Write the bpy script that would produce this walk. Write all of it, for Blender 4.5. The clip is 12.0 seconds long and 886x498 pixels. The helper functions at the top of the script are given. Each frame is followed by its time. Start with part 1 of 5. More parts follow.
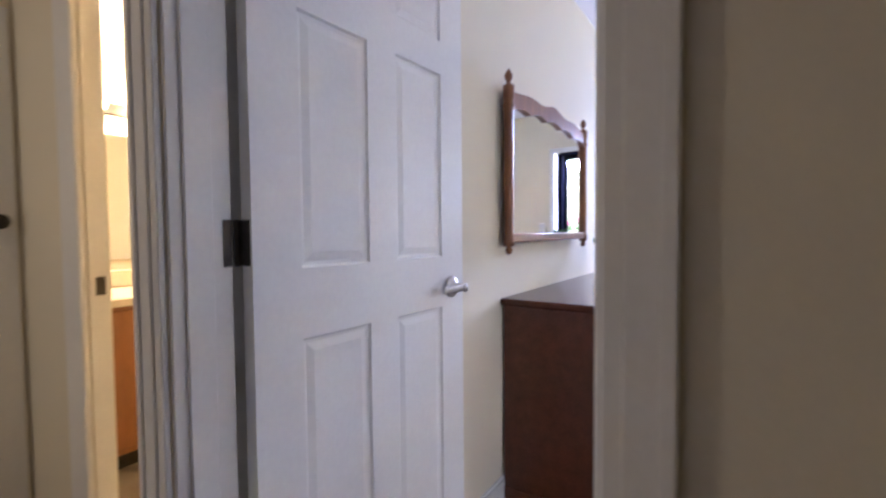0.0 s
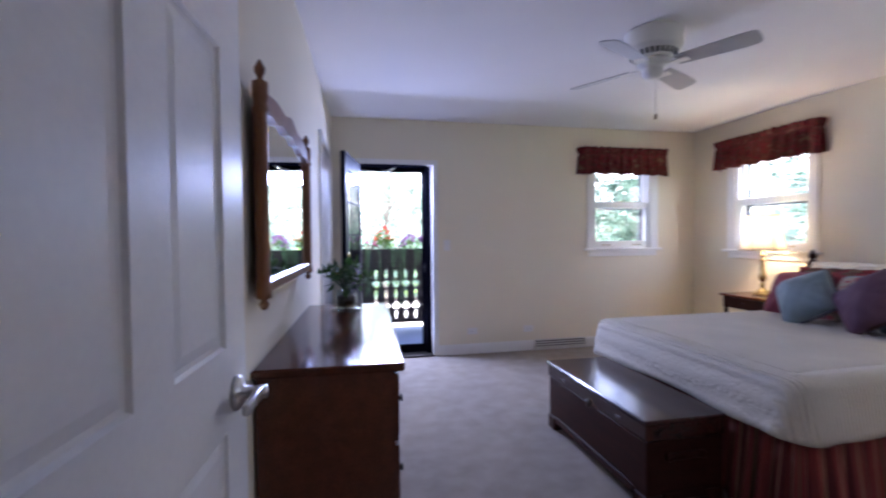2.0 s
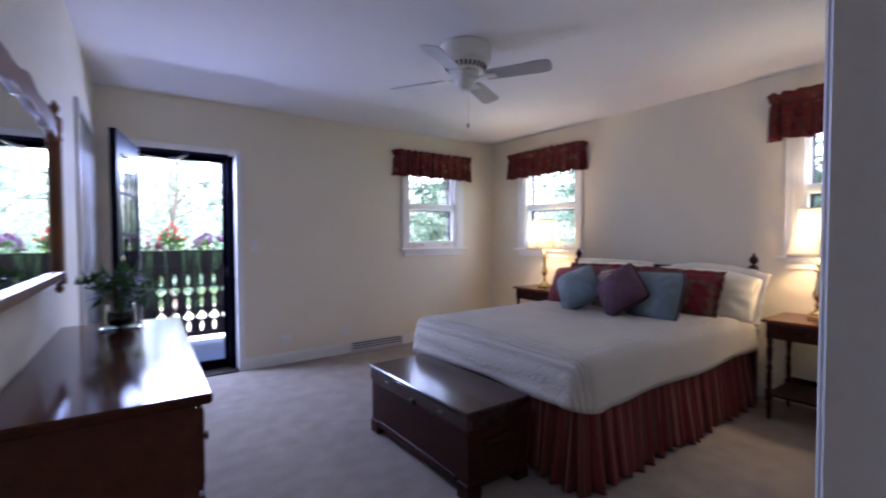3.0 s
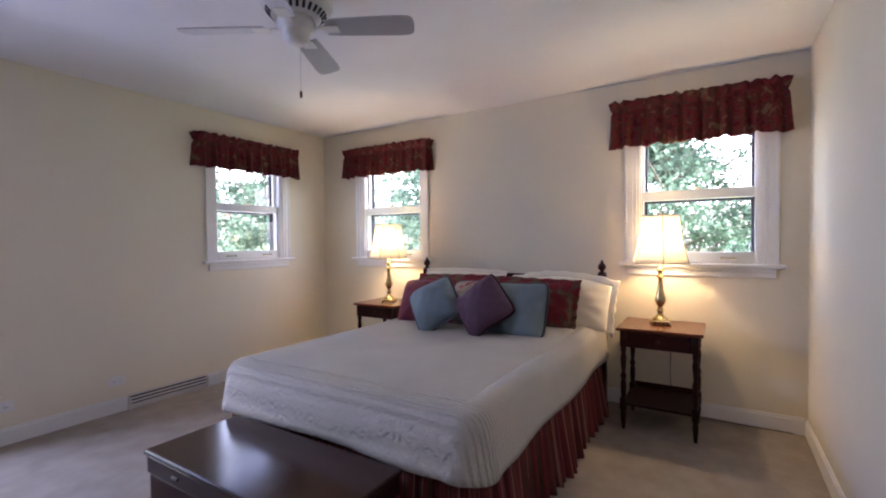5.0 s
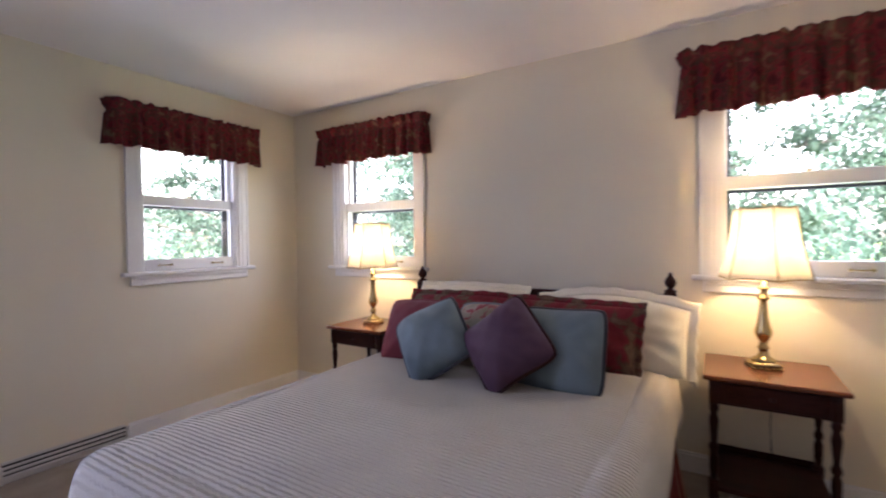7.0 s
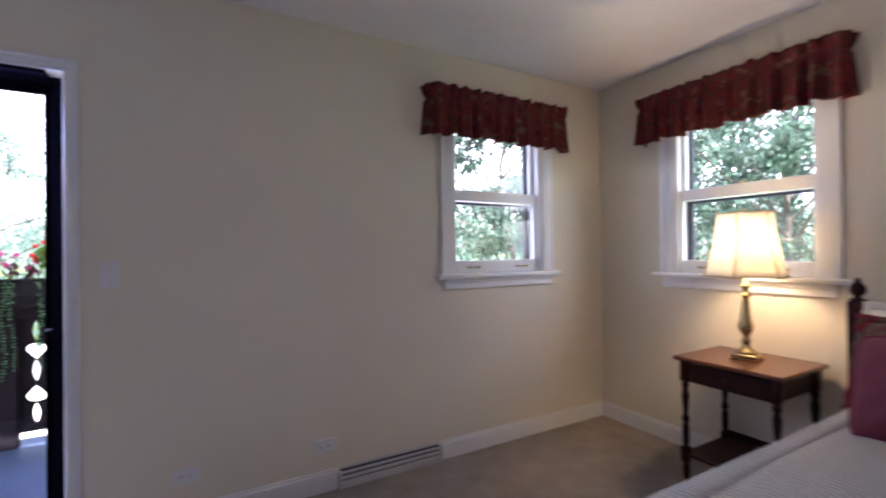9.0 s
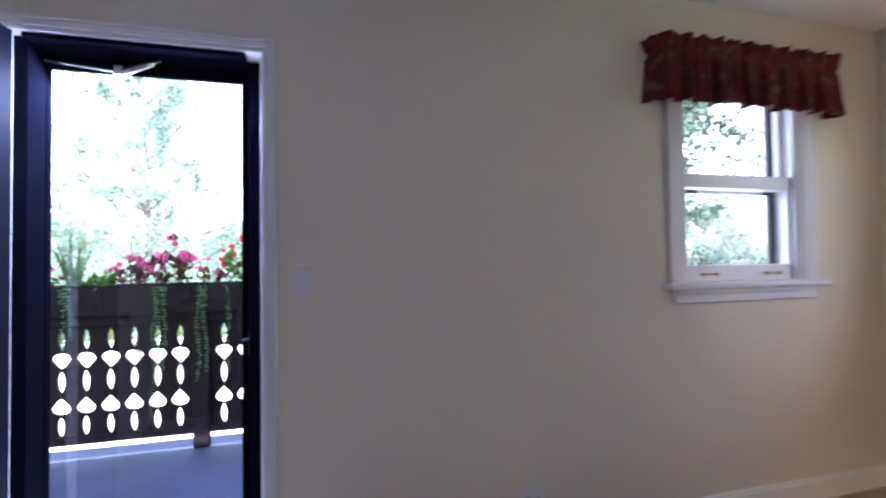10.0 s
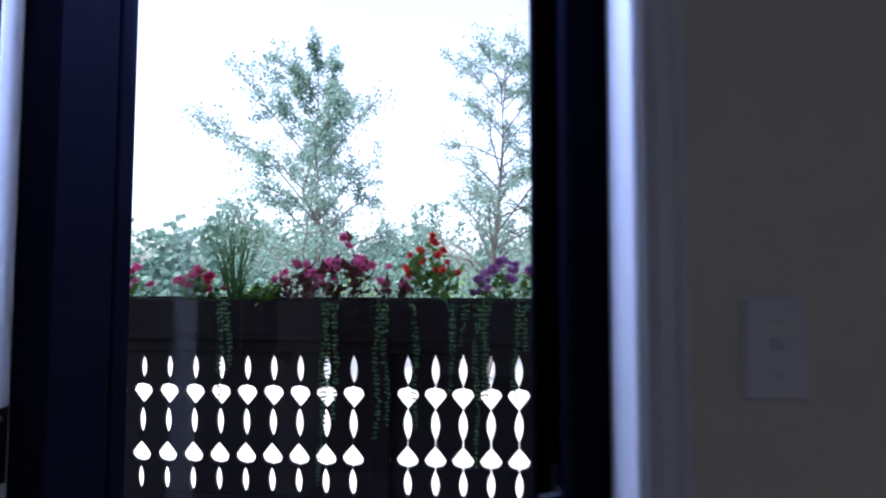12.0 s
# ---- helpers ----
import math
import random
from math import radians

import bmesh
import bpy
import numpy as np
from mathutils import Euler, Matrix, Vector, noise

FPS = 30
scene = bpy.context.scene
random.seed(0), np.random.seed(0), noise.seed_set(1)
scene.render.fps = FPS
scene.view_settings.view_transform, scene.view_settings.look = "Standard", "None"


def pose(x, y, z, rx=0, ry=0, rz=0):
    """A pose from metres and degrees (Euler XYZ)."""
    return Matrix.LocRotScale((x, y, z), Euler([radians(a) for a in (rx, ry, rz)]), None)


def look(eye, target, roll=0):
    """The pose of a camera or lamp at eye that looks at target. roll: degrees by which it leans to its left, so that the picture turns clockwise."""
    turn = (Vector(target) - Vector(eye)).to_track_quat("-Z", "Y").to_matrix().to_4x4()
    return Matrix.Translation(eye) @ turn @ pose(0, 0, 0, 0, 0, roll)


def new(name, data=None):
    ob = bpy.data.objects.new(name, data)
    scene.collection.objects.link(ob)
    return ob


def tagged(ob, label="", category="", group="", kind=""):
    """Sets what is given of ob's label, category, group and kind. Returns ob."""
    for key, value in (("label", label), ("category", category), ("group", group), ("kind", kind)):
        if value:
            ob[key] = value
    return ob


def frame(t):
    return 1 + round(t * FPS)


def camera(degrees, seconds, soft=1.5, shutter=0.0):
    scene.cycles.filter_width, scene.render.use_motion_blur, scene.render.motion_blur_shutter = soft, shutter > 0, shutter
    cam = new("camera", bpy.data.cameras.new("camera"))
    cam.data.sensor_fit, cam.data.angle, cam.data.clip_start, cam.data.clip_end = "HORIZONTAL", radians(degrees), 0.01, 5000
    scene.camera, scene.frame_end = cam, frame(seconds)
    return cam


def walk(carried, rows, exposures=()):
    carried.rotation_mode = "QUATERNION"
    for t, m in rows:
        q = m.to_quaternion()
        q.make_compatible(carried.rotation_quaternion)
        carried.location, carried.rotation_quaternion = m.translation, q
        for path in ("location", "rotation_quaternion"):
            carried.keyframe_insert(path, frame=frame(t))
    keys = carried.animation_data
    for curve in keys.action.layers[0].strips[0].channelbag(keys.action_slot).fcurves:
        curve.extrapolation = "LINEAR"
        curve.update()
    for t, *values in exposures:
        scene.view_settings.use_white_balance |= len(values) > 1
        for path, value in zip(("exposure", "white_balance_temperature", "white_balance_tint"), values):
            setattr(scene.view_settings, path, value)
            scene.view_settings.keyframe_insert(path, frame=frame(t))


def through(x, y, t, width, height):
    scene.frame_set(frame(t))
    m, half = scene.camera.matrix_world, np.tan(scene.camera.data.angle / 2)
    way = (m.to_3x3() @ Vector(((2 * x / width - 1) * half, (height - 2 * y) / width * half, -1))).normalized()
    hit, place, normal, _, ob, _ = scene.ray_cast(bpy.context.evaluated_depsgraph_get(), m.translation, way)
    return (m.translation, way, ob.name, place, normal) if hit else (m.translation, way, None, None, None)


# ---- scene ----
cam = camera(89.8, 12.0, 2.0, 0.5)
PATH = [
    (0, (0.252, 0.442, 1.168), (-0.804, 2.139, 1.091), -0.5),
    (0.5, (0.081, 0.416, 1.276), (-0.598, 2.294, 1.197), -0.6),
    (1, (-0.03, 0.487, 1.306), (-0.398, 2.451, 1.224), -0.2),
    (1.5, (-0.15, 0.636, 1.287), (-0.147, 2.636, 1.229), -0.5),
    (2, (-0.232, 0.712, 1.292), (0.179, 2.669, 1.237), -0.5),
    (2.5, (-0.262, 0.752, 1.294), (0.585, 2.563, 1.238), -0.5),
    (3, (-0.250, 0.847, 1.296), (0.924, 2.465, 1.235), -0.2),
    (3.5, (-0.195, 0.940, 1.296), (1.234, 2.337, 1.250), -0.4),
    (5.5, (0.361, 1.605, 1.328), (2.086, 2.618, 1.286), -0.4),
    (6, (0.600, 1.727, 1.329), (2.348, 2.697, 1.291), -0.4),
    (6.5, (0.829, 1.852, 1.347), (2.586, 2.807, 1.301), -0.6),
    (8.5, (1.245, 2.680, 1.281), (2.390, 4.320, 1.293), -0.6),
    (9, (1.105, 3.008, 1.288), (2.095, 4.746, 1.298), -0.6),
    (9.5, (0.962, 3.310, 1.275), (1.731, 5.156, 1.294), -0.8),
    (10, (0.886, 3.635, 1.275), (1.389, 5.570, 1.318), -0.7),
    (10.5, (0.770, 3.997, 1.272), (1.101, 5.969, 1.318), -0.8),
    (11, (0.685, 4.320, 1.280), (0.870, 6.311, 1.322), -0.5),
    (11.5, (0.597, 4.626, 1.278), (0.599, 6.624, 1.350), -0.1),
    (12, (0.452, 4.890, 1.290), (0.342, 6.886, 1.372), 0.1),
]
walk(cam, [(t, look(eye, target, roll)) for t, eye, target, roll in PATH],
     [(t, stops, kelvin, 23 if 1.8 < t < 10.8 else 19) for t, stops, kelvin in ((0, 4.5, 6550), (0.5, 4.35, 6450), (1, 4.05, 6450), (1.5, 3.65, 6200), (2, 3.3, 6150), (2.5, 2.95, 6100), (3, 3.0, 6050), (3.5, 3.1, 6050), (5.5, 3.15, 6750), (6, 3.17, 6850), (6.5, 3.2, 6900), (8.5, 2.8, 6450), (9, 2.8, 6400), (9.5, 2.9, 6050), (10.5, 2.75, 6050), (11, 2.25, 5850), (11.5, 1.3, 5800), (12, 1.0, 5700))])

# ---- world, sun, exposure ----
world = bpy.data.worlds.new("sky")
scene.world = world
world.use_nodes = True
_wn = world.node_tree.nodes
_sky = _wn.new("ShaderNodeTexSky")
_sky.sky_type = "NISHITA"
_sky.sun_disc = False
_sky.dust_density = 3.0
SUN_ELEVATION, SUN_ROTATION = 58.0, 200.0
_sky.sun_elevation, _sky.sun_rotation = radians(SUN_ELEVATION), radians(SUN_ROTATION)
_wn["Background"].inputs["Strength"].default_value = 0.15
# a bright summer haze takes most of the blue out of the sky
_haze = _wn.new("ShaderNodeHueSaturation")
_haze.inputs["Saturation"].default_value, _haze.inputs["Value"].default_value = 0.55, 1.9
world.node_tree.links.new(_sky.outputs["Color"], _haze.inputs["Color"])
world.node_tree.links.new(_haze.outputs["Color"], _wn["Background"].inputs["Color"])
sun_data = bpy.data.lights.new("sun", "SUN")
sun_data.energy, sun_data.angle, sun_data.color = 5.0, radians(0.5), (1.0, 0.95, 0.86)
sun = new("sun", sun_data)
# the sky's sun_rotation turns clockwise from +y
_az, _el = radians(SUN_ROTATION), radians(SUN_ELEVATION)
sun.matrix_basis = look((0, 0, 20), Vector((0, 0, 20)) - Vector((math.sin(_az) * math.cos(_el), math.cos(_az) * math.cos(_el), math.sin(_el))))


def area_lamp(name, m, sx, sy, watts, colour):
    d = bpy.data.lights.new(name, "AREA")
    d.shape, d.size, d.size_y, d.energy, d.color = "RECTANGLE", sx, sy, watts, colour
    ob = new(name, d)
    ob.matrix_basis = m
    return ob


def bulb_lamp(name, at, watts, colour, radius=0.03):
    d = bpy.data.lights.new(name, "POINT")
    d.energy, d.color, d.shadow_soft_size = watts, colour, radius
    ob = new(name, d)
    ob.matrix_basis = pose(*at)
    return ob


DAY = (0.44, 0.56, 1.0)
# daylight in the openings, outside the panes
area_lamp("daylight_door", look((0.24, 5.64, 1.92), (0.24, 4.3, 0.2)), 0.64, 0.16, 8.0, DAY)
area_lamp("daylight_door", look((0.24, 5.66, 0.20), (0.24, 4.0, 2.2)), 0.64, 0.22, 1.4, DAY)
area_lamp("daylight_window_north", look((2.925, 5.66, 1.66), (2.925, 4.6, 1.66)), 0.65, 0.9, 0.8, DAY)
area_lamp("daylight_window_east", look((4.14, 4.42, 1.66), (3.1, 4.42, 1.66)), 0.65, 0.9, 0.8, DAY)
area_lamp("daylight_window_east", look((4.14, 1.59, 1.66), (3.1, 1.59, 1.66)), 0.65, 0.9, 0.8, DAY)
WARM = (1.0, 0.76, 0.46)
bulb_lamp("lamp_bulb", (3.655, 1.80, 1.320), 1.6, WARM)
bulb_lamp("lamp_bulb", (3.655, 4.26, 1.320), 1.6, WARM)
bulb_lamp("bath_bulb", (-2.95, 1.75, 2.05), 3.6, (1.0, 0.82, 0.58), 0.05)
# fill lamp added at the hall's south wall; no window or open room there
area_lamp("hall_fill", look((-1.7, -0.6, 1.4), (-1.0, 1.0, 1.2)), 0.5, 1.6, 0.32, (1.0, 0.93, 0.82))

# ---- materials ----
def material(name, colour, rough=0.6, metal=0.0, scale=8.0, amount=0.06, fine=120.0, bump=0.08, stretch=(1, 1, 1), spec=0.5, object_random=0.0):
    """A principled surface with a broad and a fine variation of its colour and a fine relief."""
    m = bpy.data.materials.new(name)
    m.use_nodes = True
    n, l = m.node_tree.nodes, m.node_tree.links
    p = n["Principled BSDF"]
    p.inputs["Roughness"].default_value, p.inputs["Metallic"].default_value = rough, metal
    p.inputs["Specular IOR Level"].default_value = spec
    co = n.new("ShaderNodeTexCoord")
    mp = n.new("ShaderNodeMapping")
    mp.inputs["Scale"].default_value = stretch
    l.new(co.outputs["Object"], mp.inputs["Vector"])
    a, b = n.new("ShaderNodeTexNoise"), n.new("ShaderNodeTexNoise")
    a.inputs["Scale"].default_value, b.inputs["Scale"].default_value = scale, fine
    a.inputs["Detail"].default_value, b.inputs["Detail"].default_value = 3.0, 2.0
    l.new(mp.outputs["Vector"], a.inputs["Vector"])
    l.new(mp.outputs["Vector"], b.inputs["Vector"])
    mix = n.new("ShaderNodeMix")
    mix.data_type = "FLOAT"
    mix.inputs["Factor"].default_value = 0.4
    l.new(a.outputs["Fac"], mix.inputs["A"])
    l.new(b.outputs["Fac"], mix.inputs["B"])
    ramp = n.new("ShaderNodeValToRGB")
    lo = [max(0.0, c * (1 - 2.2 * amount)) for c in colour]
    hi = [min(1.0, c * (1 + 2.2 * amount)) for c in colour]
    ramp.color_ramp.elements[0].position, ramp.color_ramp.elements[0].color = 0.3, (*lo, 1)
    ramp.color_ramp.elements[1].position, ramp.color_ramp.elements[1].color = 0.7, (*hi, 1)
    l.new(mix.outputs["Result"], ramp.inputs["Fac"])
    out = ramp.outputs["Color"]
    if object_random:
        info = n.new("ShaderNodeNewGeometry")
        hsv = n.new("ShaderNodeHueSaturation")
        mr = n.new("ShaderNodeMapRange")
        mr.inputs["To Min"].default_value, mr.inputs["To Max"].default_value = 1 - object_random, 1 + object_random
        l.new(info.outputs["Random Per Island"], mr.inputs["Value"])
        l.new(mr.outputs["Result"], hsv.inputs["Value"])
        l.new(out, hsv.inputs["Color"])
        out = hsv.outputs["Color"]
    l.new(out, p.inputs["Base Color"])
    if bump:
        bn = n.new("ShaderNodeBump")
        bn.inputs["Strength"].default_value, bn.inputs["Distance"].default_value = bump, 0.01
        l.new(b.outputs["Fac"], bn.inputs["Height"])
        l.new(bn.outputs["Normal"], p.inputs["Normal"])
    return m


M_WALL = material("wall paint", (0.77, 0.70, 0.55), 0.85, scale=1.5, amount=0.015, fine=160, bump=0.05)
M_CEIL = material("ceiling paint", (0.82, 0.79, 0.77), 0.9, scale=2, amount=0.012, fine=200, bump=0.06)
M_TRIM = material("white gloss trim", (0.80, 0.79, 0.76), 0.35, scale=3, amount=0.02, fine=80, bump=0.02)
M_CARPET = material("carpet", (0.365, 0.308, 0.25), 1.0, scale=7, amount=0.085, fine=190, bump=0.8, spec=0.1)
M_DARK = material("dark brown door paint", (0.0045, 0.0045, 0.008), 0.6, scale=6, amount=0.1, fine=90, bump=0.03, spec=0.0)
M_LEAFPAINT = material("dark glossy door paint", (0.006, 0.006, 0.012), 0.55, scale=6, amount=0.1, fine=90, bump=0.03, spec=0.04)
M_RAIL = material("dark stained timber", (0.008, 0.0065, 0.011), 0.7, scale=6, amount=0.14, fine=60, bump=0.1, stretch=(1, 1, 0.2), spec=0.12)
M_DECK = material("grey balcony deck", (0.038, 0.058, 0.125), 0.6, scale=3, amount=0.14, fine=60, bump=0.1, spec=0.2)
M_WOOD = material("cherry wood", (0.10, 0.030, 0.013), 0.26, scale=5, amount=0.10, fine=40, bump=0.03, stretch=(4, 0.5, 4))
M_WOODTOP = material("polished cherry top", (0.09, 0.028, 0.013), 0.12, scale=5, amount=0.12, fine=40, bump=0.012, stretch=(4, 0.5, 4), spec=0.26)
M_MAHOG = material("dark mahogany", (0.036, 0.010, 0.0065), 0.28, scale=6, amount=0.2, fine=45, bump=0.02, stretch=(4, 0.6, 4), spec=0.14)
M_LID = material("polished chest lid", (0.036, 0.011, 0.008), 0.16, scale=6, amount=0.16, fine=45, bump=0.01, stretch=(4, 0.6, 4))
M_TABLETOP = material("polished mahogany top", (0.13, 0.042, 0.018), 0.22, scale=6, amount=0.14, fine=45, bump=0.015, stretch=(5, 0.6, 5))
M_FRAME = material("mirror frame wood", (0.21, 0.075, 0.022), 0.35, scale=8, amount=0.14, fine=60, bump=0.03, stretch=(3, 3, 0.5))
M_VANITY = material("orange oak", (0.36, 0.15, 0.05), 0.4, scale=6, amount=0.1, fine=50, bump=0.03, stretch=(4, 4, 0.5))
M_SPREAD = material("quilted bedspread", (0.60, 0.55, 0.46), 0.95, scale=4, amount=0.03, fine=150, bump=0.2, spec=0.1)
M_PILLOW = material("cream cotton", (0.80, 0.73, 0.58), 0.9, scale=6, amount=0.03, fine=200, bump=0.1, spec=0.1)
M_BLUE = material("blue grey silk", (0.145, 0.19, 0.205), 0.6, scale=9, amount=0.06, fine=200, bump=0.06)
M_PURPLE = material("plum cloth", (0.085, 0.035, 0.062), 0.75, scale=9, amount=0.06, fine=200, bump=0.06)
M_BURG = material("burgundy cloth", (0.17, 0.018, 0.028), 0.75, scale=9, amount=0.06, fine=200, bump=0.06)
M_SHADETRIM = material("gold shade braid", (0.42, 0.33, 0.18), 0.8, scale=30, amount=0.1, fine=300)
M_BRASS = material("aged brass", (0.52, 0.42, 0.21), 0.24, 1.0, scale=20, amount=0.1, fine=120, bump=0.02)
M_STEEL = material("satin nickel", (0.62, 0.60, 0.57), 0.28, 1.0, scale=20, amount=0.05, fine=120, bump=0.01)
M_BLACK = material("dark bronze metal", (0.06, 0.05, 0.04), 0.4, 0.7, scale=20, amount=0.15, fine=90, bump=0.03)
M_FANW = material("cream enamel", (0.74, 0.71, 0.64), 0.4, scale=5, amount=0.02, fine=80, bump=0.01)
M_FANB = material("off white fan blade", (0.46, 0.45, 0.44), 0.5, scale=5, amount=0.03, fine=80, bump=0.02)
M_PLATE = material("white plastic", (0.75, 0.73, 0.70), 0.35, scale=5, amount=0.02, fine=80, bump=0.0)
M_VENT = material("vent metal", (0.62, 0.60, 0.56), 0.45, scale=5, amount=0.03, fine=80, bump=0.01)
# near-black, for solid strips that stand for the shade in slots and vents
M_SHADOWGAP = material("slot shade", (0.03, 0.03, 0.03), 0.9)
M_CORD = material("dark cord", (0.03, 0.022, 0.018), 0.6)
M_COUNTER = material("vanity counter", (0.75, 0.66, 0.52), 0.3, scale=12, amount=0.05)
M_STORM = material("dark storm frame", (0.03, 0.03, 0.035), 0.4, scale=8, amount=0.1)
M_HOUSE = material("white clapboard", (0.7, 0.7, 0.68), 0.7, scale=3, amount=0.05)
M_ROOF = material("grey shingles", (0.14, 0.14, 0.15), 0.9, scale=6, amount=0.15)
M_GRASS = material("grass", (0.075, 0.12, 0.035), 1.0, scale=0.6, amount=0.2, fine=30, bump=0.5, spec=0.1)
M_BARK = material("bark", (0.10, 0.092, 0.085), 0.95, scale=6, amount=0.2, fine=40, bump=0.6, stretch=(1, 1, 0.25), spec=0.1)
M_SOIL = material("potting soil", (0.035, 0.022, 0.015), 1.0, scale=30, amount=0.3, fine=120, bump=0.8, spec=0.1)


def ribbed(m, period, strength):
    """Adds soft ribs along y to a cloth's relief."""
    n, l = m.node_tree.nodes, m.node_tree.links
    p = n["Principled BSDF"]
    w, co, b = n.new("ShaderNodeTexWave"), n.new("ShaderNodeTexCoord"), n.new("ShaderNodeBump")
    w.bands_direction = "X"
    w.inputs["Scale"].default_value, w.inputs["Distortion"].default_value = 0.314 / period, 1.6
    w.inputs["Detail"].default_value, w.inputs["Detail Scale"].default_value = 2.0, 2.5
    b.inputs["Strength"].default_value, b.inputs["Distance"].default_value = strength, 0.012
    l.new(co.outputs["Object"], w.inputs["Vector"])
    l.new(w.outputs["Fac"], b.inputs["Height"])
    old = p.inputs["Normal"].links[0].from_socket
    l.new(old, b.inputs["Normal"])
    l.new(b.outputs["Normal"], p.inputs["Normal"])


ribbed(M_SPREAD, 0.019, 0.75)


def leafy(name, colour, spread=0.35, through=0.5):
    m = material(name, colour, 0.6, scale=3, amount=0.12, fine=40, bump=0.0, object_random=spread, spec=0.3)
    n, l = m.node_tree.nodes, m.node_tree.links
    tr, mx = n.new("ShaderNodeBsdfTranslucent"), n.new("ShaderNodeMixShader")
    src = n["Principled BSDF"].inputs["Base Color"].links[0].from_socket
    l.new(src, tr.inputs["Color"])
    mx.inputs["Fac"].default_value = through
    l.new(n["Principled BSDF"].outputs["BSDF"], mx.inputs[1])
    l.new(tr.outputs["BSDF"], mx.inputs[2])
    l.new(mx.outputs["Shader"], n["Material Output"].inputs["Surface"])
    return m


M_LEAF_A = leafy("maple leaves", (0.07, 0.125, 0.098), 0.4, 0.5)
# paler than the maple leaves: strong backlight is put into this colour
M_LEAF_B = leafy("backlit pale leaves", (0.19, 0.29, 0.245), 0.35, 0.6)
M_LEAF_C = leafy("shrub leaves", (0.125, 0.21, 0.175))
M_HOUSEPLANT = leafy("house plant leaves", (0.035, 0.09, 0.02), 0.3, 0.3)
M_VINE = leafy("trailing leaves", (0.065, 0.165, 0.08), 0.45, 0.3)
M_BRONZELEAF = leafy("bronze begonia leaves", (0.10, 0.035, 0.03), 0.35, 0.3)
M_BEGLEAF = leafy("begonia leaves", (0.09, 0.19, 0.035), 0.3, 0.35)
M_REED = leafy("reed blades", (0.12, 0.26, 0.11), 0.25, 0.35)
M_PINK = leafy("pink petals", (0.72, 0.17, 0.42), 0.2, 0.4)
M_RED = leafy("red petals", (0.72, 0.07, 0.06), 0.2, 0.4)
M_CRIMSON = leafy("crimson petals", (0.50, 0.04, 0.13), 0.2, 0.4)
M_MAUVE = leafy("mauve petals", (0.36, 0.15, 0.42), 0.25, 0.4)


def glass(name, tint=(1, 1, 1), rough=0.0):
    m = bpy.data.materials.new(name)
    m.use_nodes = True
    n, l = m.node_tree.nodes, m.node_tree.links
    n.remove(n["Principled BSDF"])
    t, g, mx, lw = n.new("ShaderNodeBsdfTransparent"), n.new("ShaderNodeBsdfGlossy"), n.new("ShaderNodeMixShader"), n.new("ShaderNodeLayerWeight")
    t.inputs["Color"].default_value = (*tint, 1)
    g.inputs["Roughness"].default_value = rough
    pw, ma = n.new("ShaderNodeMath"), n.new("ShaderNodeMath")
    pw.operation, ma.operation = "POWER", "MULTIPLY_ADD"
    pw.inputs[1].default_value, ma.inputs[1].default_value, ma.inputs[2].default_value = 5.0, 0.9, 0.03
    l.new(lw.outputs["Facing"], pw.inputs[0])
    l.new(pw.outputs["Value"], ma.inputs[0])
    l.new(ma.outputs["Value"], mx.inputs["Fac"])
    l.new(t.outputs["BSDF"], mx.inputs[1])
    l.new(g.outputs["BSDF"], mx.inputs[2])
    l.new(mx.outputs["Shader"], n["Material Output"].inputs["Surface"])
    return m


M_GLASS = glass("window glass")
M_VASE = glass("vase glass", (0.92, 0.97, 0.95))
M_MIRROR = bpy.data.materials.new("mirror glass")
M_MIRROR.use_nodes = True
M_MIRROR.node_tree.nodes["Principled BSDF"].inputs["Base Color"].default_value = (0.86, 0.88, 0.88, 1)
M_MIRROR.node_tree.nodes["Principled BSDF"].inputs["Metallic"].default_value = 1.0
M_MIRROR.node_tree.nodes["Principled BSDF"].inputs["Roughness"].default_value = 0.01


def glow(name, colour, strength):
    m = bpy.data.materials.new(name)
    m.use_nodes = True
    p = m.node_tree.nodes["Principled BSDF"]
    p.inputs["Base Color"].default_value = (*colour, 1)
    p.inputs["Emission Color"].default_value = (*colour, 1)
    p.inputs["Emission Strength"].default_value = strength
    return m


M_BULB = glow("lit bulb", (1.0, 0.75, 0.45), 2.5)


def shade_material():
    m = material("pleated cream shade", (0.88, 0.86, 0.80), 0.9, scale=14, amount=0.03, fine=220, bump=0.05, spec=0.1)
    n, l = m.node_tree.nodes, m.node_tree.links
    tr, mx = n.new("ShaderNodeBsdfTranslucent"), n.new("ShaderNodeMixShader")
    tr.inputs["Color"].default_value = (0.98, 0.94, 0.82, 1)
    mx.inputs["Fac"].default_value = 0.36
    l.new(n["Principled BSDF"].outputs["BSDF"], mx.inputs[1])
    l.new(tr.outputs["BSDF"], mx.inputs[2])
    l.new(mx.outputs["Shader"], n["Material Output"].inputs["Surface"])
    return m


M_SHADE = shade_material()


